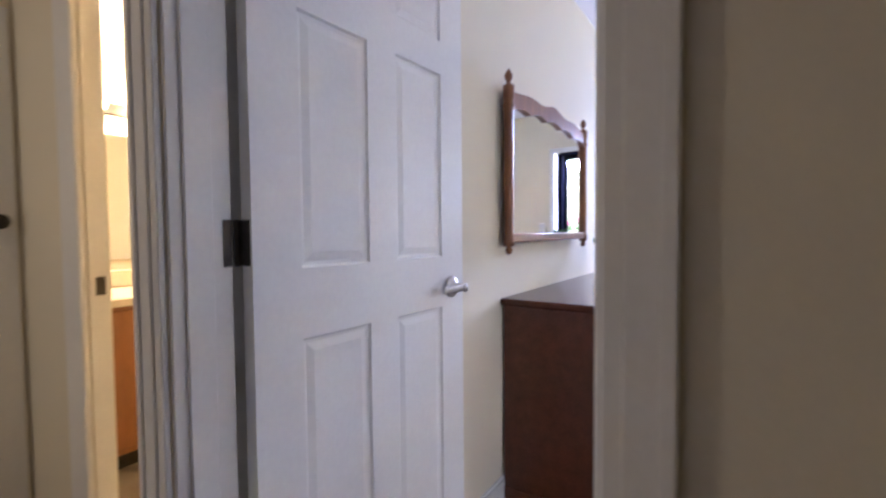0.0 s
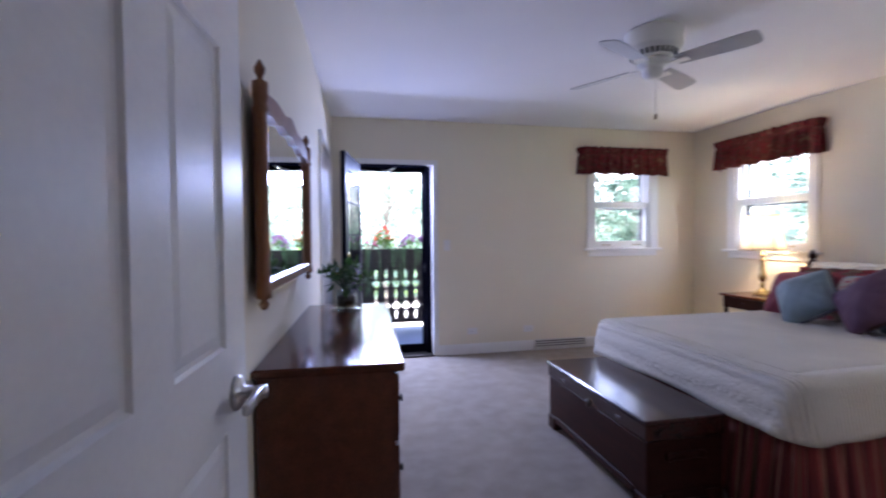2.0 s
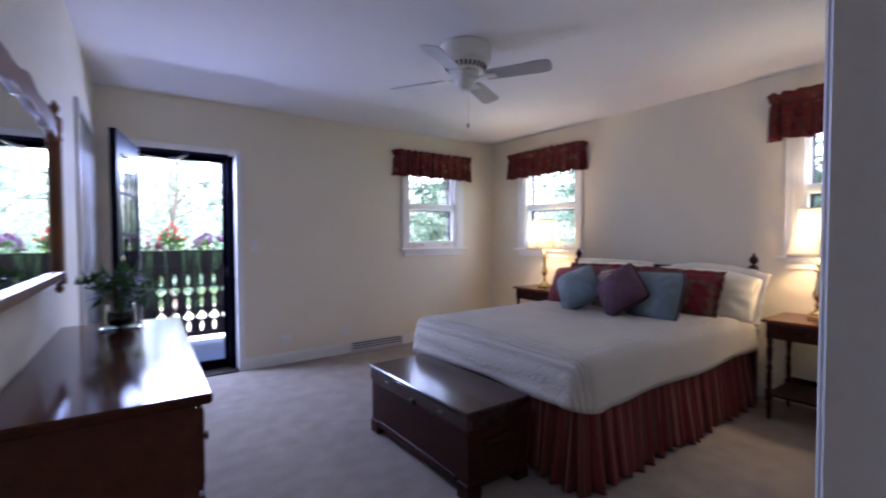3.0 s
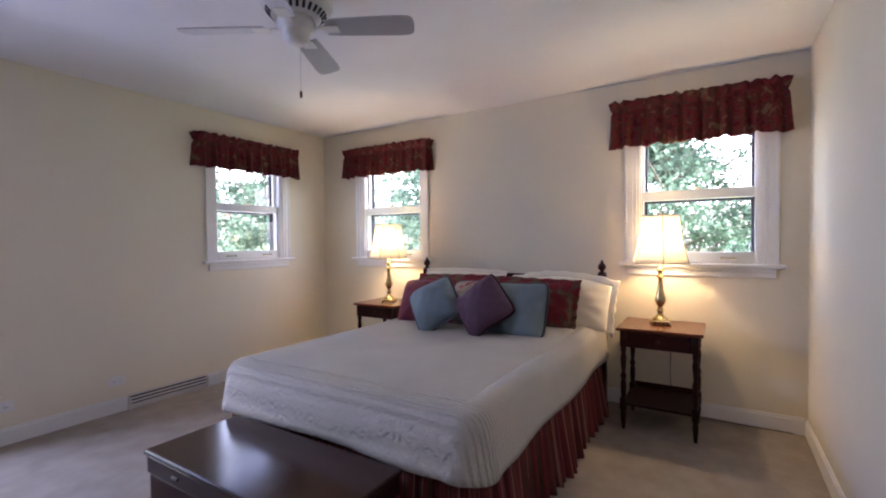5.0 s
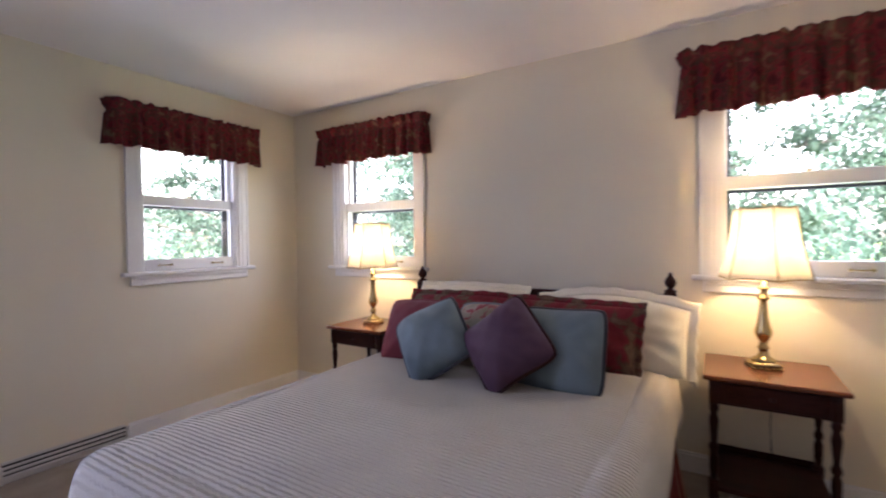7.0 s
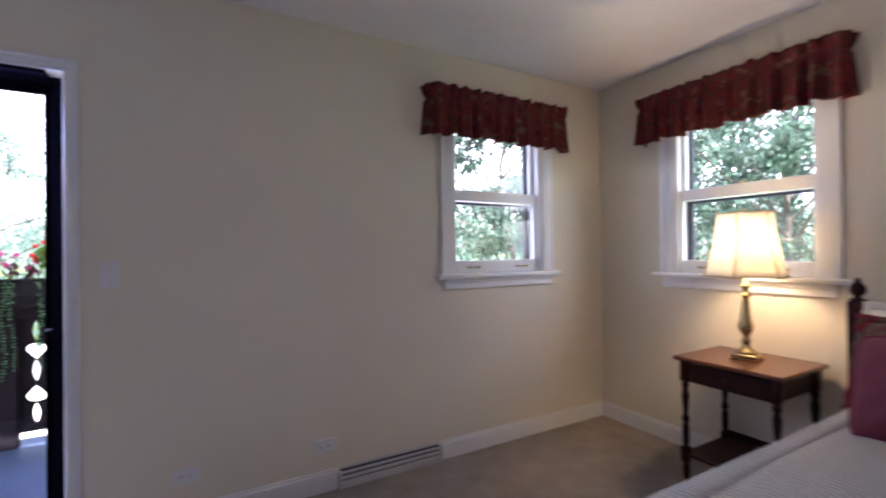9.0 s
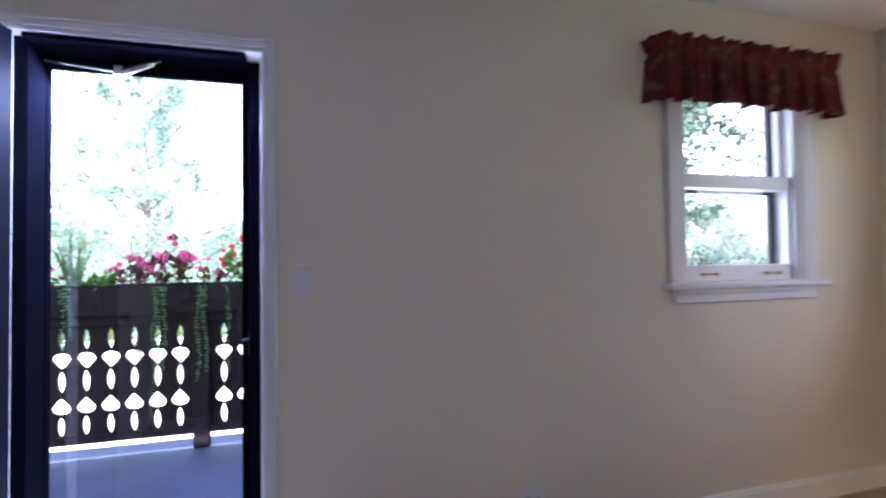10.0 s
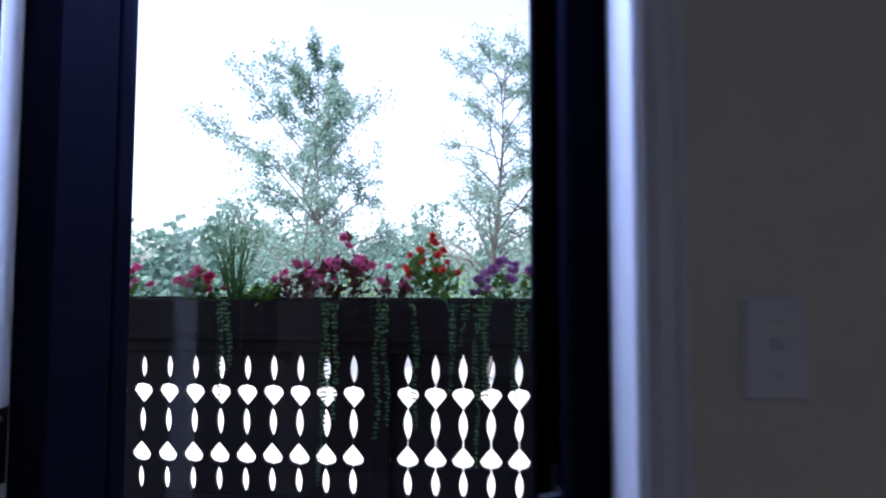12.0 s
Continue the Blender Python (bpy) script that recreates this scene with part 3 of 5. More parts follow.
def valance(m, seed, label, z0=1.985, z1=2.315, W=1.10):
    """A gathered cloth valance on a rod; local x to the right, y to the wall at 0."""
    rnd = random.Random(seed)
    ph = [rnd.uniform(0, 6.28) for _ in range(6)]
    D = 0.085
    L = W + 2 * D
    pocket = z1 - 0.075

    def f(u, v):
        s = u * L
        if s < D:
            x, y, nx, ny = -W / 2, -s, -1, 0
        elif s > L - D:
            x, y, nx, ny = W / 2, -(L - s), 1, 0
        else:
            x, y, nx, ny = -W / 2 + (s - D), -D, 0, -1
        z = z1 - v * (z1 - z0)
        fold = math.sin(s * 62 + ph[0] + 1.4 * math.sin(s * 7 + ph[1])) * 0.6 + math.sin(s * 108 + ph[2]) * 0.35
        down = max(0.0, (pocket - z) / (pocket - z0))
        amp = 0.010 + 0.026 * down if z < pocket else 0.014 * (z - pocket) / (z1 - pocket) + 0.005
        if abs(z - pocket) < 0.02:
            amp *= 0.5
        out = amp * fold + 0.014 * down * (0.6 + 0.4 * math.sin(s * 9 + ph[3]))
        out += 0.016 * max(0.0, (z - pocket) / (z1 - pocket)) - 0.010 * math.exp(-((z - pocket) / 0.012) ** 2) + 0.008
        if z > pocket:
            z += (0.006 * math.sin(s * 75 + ph[4]) + 0.005 * math.sin(s * 121 + ph[2])) * (0.6 + 0.4 * math.sin(s * 13 + ph[1]))
        if v > 0.97:
            z += 0.008 * math.sin(s * 31 + ph[5]) + 0.003 * fold
        return (x + nx * out, y + ny * out, z)

    t = thing("valance", m, label, "valance")
    c = part("cloth", sheet(260, 22, f), M_VALANCE, t, "", True)
    thick(c, 0.003)
    part("curtain_rod", tube([(-W / 2, -0.001, pocket - 0.012), (-W / 2 + 0.006, -D + 0.012, pocket - 0.012), (W / 2 - 0.006, -D + 0.012, pocket - 0.012), (W / 2, -0.001, pocket - 0.012)], 0.007, 8), M_FANW, t, "white curtain rod")


valance(pose(2.912, N_Y, 0), 3, "gathered dark red floral valance over the window beside the balcony door", 1.99, 2.297, 1.085)
valance(pose(E_X, 4.445, 0, 0, 0, -90), 5, "gathered dark red floral valance over the far window behind the bed", 2.005, 2.318)
valance(pose(E_X, 1.612, 0, 0, 0, -90), 8, "gathered dark red floral valance over the corner window", 2.008, 2.362, 1.08)


# balcony door: casing, dark frame, storm door, and the inner leaf standing open
structure("trim_balcony_door", moulding(-0.165, 0.650, 0, 2.06, 0.050, N_Y), M_TRIM, "white painted casing round the balcony door", "door trim")
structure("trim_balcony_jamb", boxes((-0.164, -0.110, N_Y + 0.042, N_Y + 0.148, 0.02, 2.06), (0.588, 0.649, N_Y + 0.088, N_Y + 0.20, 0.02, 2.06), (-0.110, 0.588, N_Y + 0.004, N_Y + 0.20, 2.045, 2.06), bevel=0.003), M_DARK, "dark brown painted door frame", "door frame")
structure("trim_balcony_stop", boxes((0.644, 0.6495, N_Y - 0.008, N_Y + 0.086, 0.02, 2.044), (-0.1645, -0.159, N_Y - 0.008, N_Y + 0.040, 0.02, 2.044), bevel=0.002), M_TRIM, "white painted door rabbet beside the casing", "door trim")
structure("trim_threshold", boxes((-0.164, 0.649, N_Y - 0.02, N_Y + 0.24, 0.0, 0.018), bevel=0.004), M_BLACK, "dark metal door threshold", "threshold")


def storm_door():
    d = thing("door_2", pose(-0.125, N_Y + 0.150, 0.02), "dark brown full-view storm door with clear glass, closed", "door", kind="structure")
    W, H = 0.745, 2.035
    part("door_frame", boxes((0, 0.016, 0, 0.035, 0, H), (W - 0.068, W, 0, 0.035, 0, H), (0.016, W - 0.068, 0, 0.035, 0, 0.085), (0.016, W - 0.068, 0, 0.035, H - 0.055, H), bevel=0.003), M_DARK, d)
    p = part("pane", boxes((0.016, W - 0.068, 0.015, 0.019, 0.085, H - 0.055)), M_GLASS, d)
    p.visible_shadow = False
    h = part("handle", boxes((W - 0.044, W - 0.024, -0.005, 0.0, 0.88, 0.98), bevel=0.002), M_STORM, d, "black storm door latch")
    part("lever", tube([(W - 0.034, -0.005, 0.945), (W - 0.034, -0.022, 0.945), (W - 0.064, -0.026, 0.940)], 0.005, 8), M_STORM, h, "", True)
    c = part("door_closer", lathe([(0.0, 0.0), (0.013, 0.004), (0.013, 0.12), (0.006, 0.125), (0.005, 0.15), (0.0, 0.152)], 14, (0.0, 0, 0), axis="x"), M_STEEL, d, "silver pneumatic door closer", True)
    c.matrix_basis = pose(0.26, -0.03, 1.965, 0, -24, 0)
    part("closer_arm", tube([(0.02, -0.02, 1.995), (0.08, -0.03, 1.985), (0.27, -0.032, 1.968)], 0.004, 6), M_STEEL, d, "thin steel closer arm", True)
    part("closer_bracket", boxes((0.245, 0.275, -0.045, 0.0, 1.955, 1.99), bevel=0.002), M_STEEL, d)
    return d


storm_door()


def balcony_leaf():
    """Half-glazed dark door: nine lights above, two panels below; hinged on the west side, swung into the room."""
    d = thing("door_3", pose(-0.151, 5.393, 0.012, 0, 0, 180 + 78.6), "dark painted nine-light glazed door standing open into the room", "door", kind="structure")
    W, H, T = 0.755, 2.03, 0.042
    lights = [(0.12 + i * 0.175 + 0.004 * i, 0.12 + (i + 1) * 0.175 - 0.006, 1.02 + k * 0.293, 1.02 + (k + 1) * 0.293 - 0.018) for i in range(3) for k in range(3)]
    panels = [(0.12, 0.35, 0.22, 0.84), (0.41, 0.64, 0.22, 0.84)]
    bm = wall_mesh(W, H, T, lights + panels)
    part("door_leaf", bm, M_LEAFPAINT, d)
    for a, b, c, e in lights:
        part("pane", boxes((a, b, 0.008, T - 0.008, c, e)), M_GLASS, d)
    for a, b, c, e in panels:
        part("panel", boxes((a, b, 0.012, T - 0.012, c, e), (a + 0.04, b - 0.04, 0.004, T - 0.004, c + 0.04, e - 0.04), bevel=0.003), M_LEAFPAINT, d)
    part("door_edge", boxes((-0.003, 0.0, 0.0, T, 0.0, H)), M_TRIM, d, "white painted hinge edge")
    for s in (-1, 1):
        y0 = 0.0 if s < 0 else T
        part("door_knob", lathe([(0.0, 0.0), (0.032, 0.0), (0.030, s * 0.008), (0.012, s * 0.014), (0.011, s * 0.035), (0.026, s * 0.045), (0.029, s * 0.058), (0.018, s * 0.07), (0.0, s * 0.072)], 20, (W - 0.07, y0, 0.96), axis="y"), M_BRASS, d, "brass door knob", True)
        part("deadbolt", lathe([(0.0, 0.0), (0.028, 0.0), (0.026, s * 0.012), (0.0, s * 0.014)], 18, (W - 0.07, y0, 1.12), axis="y"), M_BRASS, d, "brass deadbolt rose", True)
    back = d.matrix_basis.inverted()
    for z in (0.30, 1.055, 1.745):
        plate = boxes((-0.1588, -0.1565, N_Y + 0.004, N_Y + 0.036, z - 0.05, z + 0.05), bevel=0.0008)
        lathe([(0.0, z - 0.052), (0.006, z - 0.05), (0.006, z + 0.05), (0.0, z + 0.052)], 10, (-0.160, N_Y - 0.016, 0), plate)
        hg = part("hinge", plate, M_BRASS, d, "brass hinge")
        hg.matrix_basis = back
        for k in (-0.035, 0.0, 0.035):
            part("screw", lathe([(0.0, 0.0015), (0.002, 0.001), (0.003, 0.0)], 8, (-0.1565, N_Y + 0.014 + 0.012 * (k != 0), z + k), axis="x"), M_BLACK, hg)
    return d


balcony_leaf()

# closet door on the west wall behind the balcony door
def closet_door():
    d = thing("door_4", WEST @ pose(0, 3.30, 0), "white painted closet door, closed", "door", kind="structure")
    part("casing", boxes((0, 0.018, 0.0, 0.07, 0, 2.12), (0, 0.018, 0.82, 0.89, 0, 2.12), (0, 0.018, 0.07, 0.82, 2.05, 2.12), bevel=0.003), M_TRIM, d)
    part("door_leaf", boxes((0, 0.008, 0.078, 0.812, 0.01, 2.04), bevel=0.002), M_TRIM, d)
    for z in (0.3, 1.02, 1.80):
        part("hinge", boxes((0.008, 0.016, 0.072, 0.084, z - 0.045, z + 0.045), bevel=0.001), M_STEEL, d, "satin metal hinge")


closet_door()

# ---- bed ----
def pillow_edge(x, z, w, h, sag):
    """The seam of a stuffed square: edges drawn in between pointed corners."""
    c = 1 - (0.085 if w < 0.6 else 0.012) * (x * z) ** 4
    return x * w / 2 * (1 - 0.03 * (1 - z * z)) * c, h / 2 + z * h / 2 * (1 - 0.03 * (1 - x * x)) * c - sag * x * x * (z + 1) / 2


def pillow_mesh(w, h, d, sag=0.0, seed=0):
    """A stuffed square: local x across, z up, y front to back; its lower edge at z=0."""
    rnd = random.Random(seed)
    a, b, c = (rnd.uniform(0, 6) for _ in range(3))
    n = 34
    bm = bmesh.new()

    def f(side):
        def g(u, v):
            x, z = -math.cos(math.pi * u) * 0.35 + (2 * u - 1) * 0.65, -math.cos(math.pi * v) * 0.35 + (2 * v - 1) * 0.65
            e = max(0.0, (1 - abs(x) ** 2.3) * (1 - abs(z) ** 2.3))
            t = 0.64 * d * e ** 0.58
            q = math.atan2(z, x)
            pull = (x * x + z * z) * math.sin(9 * q + a) * math.sin(4 * q + b)
            wob = 0.007 * pull + 0.007 * math.sin(4 * x + a + 2 * z) * math.sin(3.4 * z + b) + 0.003 * math.sin(12 * x + c) * math.sin(9 * z + a)
            px, pz = pillow_edge(x, z, w, h, sag)
            return (px, side * (t + wob * min(1.0, 2.2 * e)) + 0.012 * math.sin(3 * x + b) * z, pz)
        return g
    sheet(n, n, f(1), bm)
    sheet(n, n, f(-1), bm)
    bmesh.ops.remove_doubles(bm, verts=bm.verts, dist=0.0008)
    bmesh.ops.recalc_face_normals(bm, faces=bm.faces)
    return bm


def pillow(name, m, w, h, d, mat, label, category, group="", piping=None, sag=0.0, flange=0.0, seed=0):
    t = thing(name, m, label, category, group)
    part("cover", pillow_mesh(w, h, d, sag=sag, seed=seed), mat, t, "", True)
    rnd = random.Random(seed)
    bend = [rnd.uniform(0, 6) for _ in range(2)][1]

    def rim(k, s):
        x, z = ((s, -1), (1, s), (-s, 1), (-1, -s))[k]
        px, pz = pillow_edge(x, z, w, h, sag)
        return x, z, px, 0.012 * math.sin(3 * x + bend) * z, pz
    if piping:
        pts = [rim(k, -1 + 2 * i / 14)[2:] for k in range(4) for i in range(14)]
        part("piping", tube(pts, 0.0095, 8, closed=True), piping, t, "darker corded edge", True)
    if flange:
        ph = random.Random(seed + 9).uniform(0, 6)

        def g(u, v):
            x, z, px, py, pz = rim(int(u * 4) % 4, (u * 4) % 1.0 * 2 - 1)
            o = flange * v * (1 + 0.10 * math.sin(u * 150 + ph))
            return (px + x * o, py + 0.004 * v * math.sin(u * 60 + ph), pz + (0 if z < -0.99 else z * o))
        thick(part("flange", sheet(200, 3, g, closed=True), mat, t, "", True), 0.004)
    return t


BX0, BX1, BY0, BY1, BTOP, BHEM = 1.565, 3.60, 2.175, 3.755, 0.675, 0.435
bed = thing("bed", pose(0, 0, 0), "dark wooden bed with a low headboard and turned finials", "bed")
for y in (2.205, 3.815):
    p = part("bed_post", boxes((3.655, 3.715, y - 0.03, y + 0.03, 0.0, 1.045), bevel=0.004), M_MAHOG, bed)
    part("finial", lathe([(0.0, 1.045), (0.030, 1.046), (0.032, 1.054), (0.016, 1.062), (0.014, 1.070), (0.026, 1.080), (0.031, 1.096), (0.027, 1.115), (0.014, 1.130), (0.010, 1.138), (0.012, 1.143), (0.0, 1.155)], 18, (3.685, y, 0)), M_MAHOG, p, "turned urn finial", True)
part("headboard", boxes((3.668, 3.702, 2.235, 3.785, 0.40, 1.02), (3.660, 3.710, 2.235, 3.785, 0.995, 1.03), bevel=0.005), M_MAHOG, bed)
part("mattress", boxes((BX0 + 0.08, BX1 + 0.04, BY0 + 0.08, BY1 - 0.08, 0.36, BTOP - 0.035), bevel=0.05), M_PILLOW, bed)
part("box_spring", boxes((BX0 + 0.12, BX1 + 0.04, BY0 + 0.12, BY1 - 0.12, 0.17, 0.36), bevel=0.01), M_PILLOW, bed)


def spread_path(s):
    """The bedspread's outline in plan: foot and two sides, corners rounded; s in metres from the head's south corner."""
    r = 0.10
    L1, L2 = BX1 + 0.03 - BX0 - r, BY1 - BY0 - 2 * r
    q = r * math.pi / 2
    if s < L1:
        return (BX1 + 0.03 - s, BY0, 0, -1)
    s -= L1
    if s < q:
        a = s / r
        return (BX0 + r - r * math.sin(a), BY0 + r - r * math.cos(a), -math.sin(a), -math.cos(a))
    s -= q
    if s < L2:
        return (BX0, BY0 + r + s, -1, 0)
    s -= L2
    if s < q:
        a = s / r
        return (BX0 + r - r * math.cos(a), BY1 - r + r * math.sin(a), -math.cos(a), math.sin(a))
    s -= q
    return (BX0 + r + s, BY1, 0, 1)


SP_LEN = 2 * (BX1 + 0.03 - BX0 - 0.10) + (BY1 - BY0 - 0.20) + 0.10 * math.pi


def bedspread():
    n = 220
    bm = bmesh.new()
    # levels: from the hem up over a rounded edge and in across the top
    prof = [(0.024, BHEM), (0.022, BHEM + 0.03), (0.016, 0.505), (0.010, 0.560), (0.004, 0.603), (-0.005, 0.633), (-0.018, 0.653), (-0.040, 0.666), (-0.075, 0.673), (-0.118, 0.677)]
    cols = []
    for i in range(n + 1):
        s = SP_LEN * i / n
        x, y, nx, ny = spread_path(s)
        w = 0.5 + 0.5 * math.sin(s * 8.3 + 1.2 * math.sin(s * 3.1))
        cor = max(0.0, 1 - abs(s - (BX1 - BX0)) / 0.14) + max(0.0, 1 - abs(s - (SP_LEN - (BX1 - BX0))) / 0.14)
        col = []
        for k, (o, z) in enumerate(prof):
            lowness = max(0.0, (0.635 - z) / 0.20)
            fold = lowness * (0.010 * w + 0.022 * cor * (0.55 + 0.45 * math.sin(s * 42)))
            dz = -0.008 * lowness * w - 0.012 * cor * lowness + 0.004 * math.sin(s * 5)
            col.append(bm.verts.new((x + nx * (o + fold), y + ny * (o + fold), z + dz * (1 if k < 6 else 0.4))))
        cols.append(col)
    for a, b in zip(cols, cols[1:]):
        for k in range(len(prof) - 1):
            bm.faces.new((a[k], b[k], b[k + 1], a[k + 1]))
    # the top: a grid inset from the edge
    gx, gy = 110, 90
    x0, x1, y0, y1 = BX0 + 0.10, BX1 + 0.03, BY0 + 0.10, BY1 - 0.10

    def top(u, v):
        x, y = x0 + (x1 - x0) * u, y0 + (y1 - y0) * v
        m = min(u * (x1 - x0), v * (y1 - y0), (1 - v) * (y1 - y0))
        z = 0.6728 + 0.014 * (1 - math.exp(-m / 0.045)) + min(1, m / 0.15) * (0.004 * math.sin(x * 4.1 + y) * math.sin(y * 3.7) + 0.002 * math.sin(x * 11 + 2 * math.sin(y * 5)))
        cx = max(0, 0.05 - u * (x1 - x0)) / 0.05
        cy = max(0, 0.05 - min(v, 1 - v) * (y1 - y0)) / 0.05
        z -= 0.020 * max(0, cx + cy - 1)
        return (x, y, z)
    t = thing("bedspread", pose(0, 0, 0), "cream ribbed matelasse bedspread tucked over the mattress", "bedspread")
    bmesh.ops.recalc_face_normals(bm, faces=bm.faces)
    thick(part("side_drop", bm, M_SPREAD, t, "", True), 0.006)
    panel = sheet(gx, gy, top)
    bmesh.ops.recalc_face_normals(panel, faces=panel.faces)
    thick(part("top_panel", panel, M_SPREAD, t, "", True), 0.006)


bedspread()


def bed_skirt():
    ph = random.Random(4)
    p = [ph.uniform(0, 6.28) for _ in range(5)]

    def f(u, v):
        s = 0.04 + (SP_LEN - 0.08) * u
        x, y, nx, ny = spread_path(s)
        fold = math.sin(s * 66 + p[0] + 3.4 * math.sin(s * 5.3 + p[1])) + 0.5 * math.sin(s * 121 + p[2] + 2.0 * math.sin(s * 9 + p[3]))
        out = -0.035 + 0.050 * v + (0.006 + 0.018 * v) * fold + 0.012 * v * math.sin(s * 7 + p[3])
        return (x + nx * out, y + ny * out, 0.465 - v * (0.453 - 0.014 * math.sin(s * 11 + p[4])))
    ob = part("bed_skirt", sheet(700, 10, f, uv=True), M_SKIRT, bed, "gathered dark red striped bed skirt", True)
    thick(ob, 0.003)


bed_skirt()


def lean(x, y, z, back, turn=0.0, roll=0.0):
    """The pose of a pillow that faces the foot of the bed, leaning back, turned about the upright and rolled in its plane."""
    return pose(x, y, z, 0, 0, -90 + turn) @ pose(0, 0, 0, -back, 0, 0) @ pose(0, 0, 0, 0, roll, 0)


Z0 = 0.668
pillow("bed_pillow", lean(3.50, 3.38, Z0, 20), 0.76, 0.39, 0.17, M_PILLOW, "cream cotton bed pillow standing against the headboard", "pillow", "bed pillows", flange=0.03, sag=0.01, seed=1)
pillow("bed_pillow", lean(3.45, 2.50, Z0 - 0.02, 24, -4), 0.78, 0.41, 0.15, M_PILLOW, "cream cotton bed pillow with a ruffled edge", "pillow", "bed pillows", flange=0.045, sag=0.06, seed=2)
pillow("pillow_sham", lean(3.33, 3.37, Z0, 24), 0.72, 0.36, 0.14, M_SHAM, "red and olive floral pillow sham with a flange", "pillow sham", "pillow shams", flange=0.03, sag=0.01, seed=3)
pillow("pillow_sham", lean(3.28, 2.67, Z0, 24, -3), 0.70, 0.36, 0.14, M_SHAM, "red and olive floral pillow sham with a flange", "pillow sham", "pillow shams", flange=0.03, sag=0.01, seed=4)
pillow("throw_pillow", lean(2.99, 3.41, Z0, 26, 8), 0.42, 0.36, 0.16, M_BURG, "burgundy square throw pillow propped on the shams", "throw pillow", "throw pillows", M_BURG, 0.0, 0.0, 5)
pillow("throw_pillow", lean(3.03, 3.01, Z0, 26), 0.40, 0.36, 0.16, M_ROSE, "rose print throw pillow with green edging", "throw pillow", "throw pillows", M_BLUE, 0.0, 0.0, 6)
pillow("throw_pillow", lean(2.89, 2.60, Z0, 26, -4, -3), 0.42, 0.385, 0.17, M_BLUE, "blue grey square throw pillow with corded edge", "throw pillow", "throw pillows", M_STORM, 0.0, 0.0, 7)


def diamond(x, y, z, back, turn, roll, half):
    return pose(x, y, z, 0, 0, -90 + turn) @ pose(0, 0, 0, -back, 0, 0) @ pose(0, 0, half, 0, roll, 0) @ pose(0, 0, -half)


pillow("throw_pillow", diamond(2.745, 3.17, Z0 + 0.035, 30, 4, -34, 0.175), 0.35, 0.35, 0.17, M_BLUE, "blue grey throw pillow tipped on one corner", "throw pillow", "throw pillows", M_STORM, 0.0, 0.0, 8)
pillow("throw_pillow", diamond(2.755, 2.80, Z0 + 0.05, 30, -2, -42, 0.175), 0.35, 0.35, 0.18, M_PURPLE, "plum throw pillow standing on its corner", "throw pillow", "throw pillows", M_MAHOG, 0.0, 0.0, 9)


# ---- blanket chest ----
def blanket_chest():
    c = thing("blanket_chest", pose(1.072, 2.475, 0), "dark mahogany blanket chest at the foot of the bed", "chest")
    W, L, H = 0.43, 1.03, 0.445
    part("body", boxes((0.012, W - 0.008, 0.012, L - 0.012, 0.085, H - 0.105), bevel=0.003), M_MAHOG, c)
    part("lid", boxes((0.004, W, 0.004, L - 0.004, H - 0.100, H - 0.022), (-0.004, W + 0.002, -0.004, L + 0.004, H - 0.022, H), bevel=0.006), M_LID, c, "hinged lid with a polished top")
    for y0, y1 in ((0.0, 0.10), (L - 0.10, L)):
        for x0, x1 in ((0.0, 0.10), (W - 0.10, W)):
            f = bmesh.new()
            box(f, x0 + 0.004, x1 - 0.004, y0 + 0.004, y1 - 0.004, 0.0, 0.085, 0.006)
            part("foot", f, M_MAHOG, c)
    part("base_rail", boxes((0.006, 0.024, 0.10, L - 0.10, 0.055, 0.10), (0.10, W - 0.10, 0.006, 0.024, 0.055, 0.10), bevel=0.004), M_MAHOG, c)
    for y in (0.22, 0.80):
        part("pull", boxes((-0.001, 0.006, y - 0.022, y + 0.022, H - 0.070, H - 0.056), bevel=0.003), M_BLACK, c, "small dark inlaid pull")
    part("lock_plate", lathe([(0.0, 0.006), (0.024, 0.004), (0.022, -0.004), (0.010, -0.010), (0.0, -0.011)], 18, (0, 0.50, H - 0.095), axis="x"), M_BLACK, c, "round lock escutcheon", True)
    part("side_handle", boxes((0.12, 0.30, -0.004, 0.014, 0.25, 0.285), (0.11, 0.13, -0.014, 0.014, 0.25, 0.285), (0.29, 0.31, -0.014, 0.014, 0.25, 0.285), bevel=0.004), M_MAHOG, c, "wooden carrying handle")


blanket_chest()


# ---- night stands and lamps ----
def leg_profile(h0, h1):
    L = h1 - h0
    q = lambda r, f: (r, h0 + f * L)
    return [q(0.0, 0), q(0.014, 0.0), q(0.018, 0.12), q(0.019, 0.30), q(0.013, 0.36), q(0.020, 0.40), q(0.020, 0.44), q(0.012, 0.50), q(0.016, 0.62), q(0.021, 0.78), q(0.014, 0.88), q(0.020, 0.92), q(0.020, 0.96), q(0.015, 1.0), q(0.0, 1.0)]


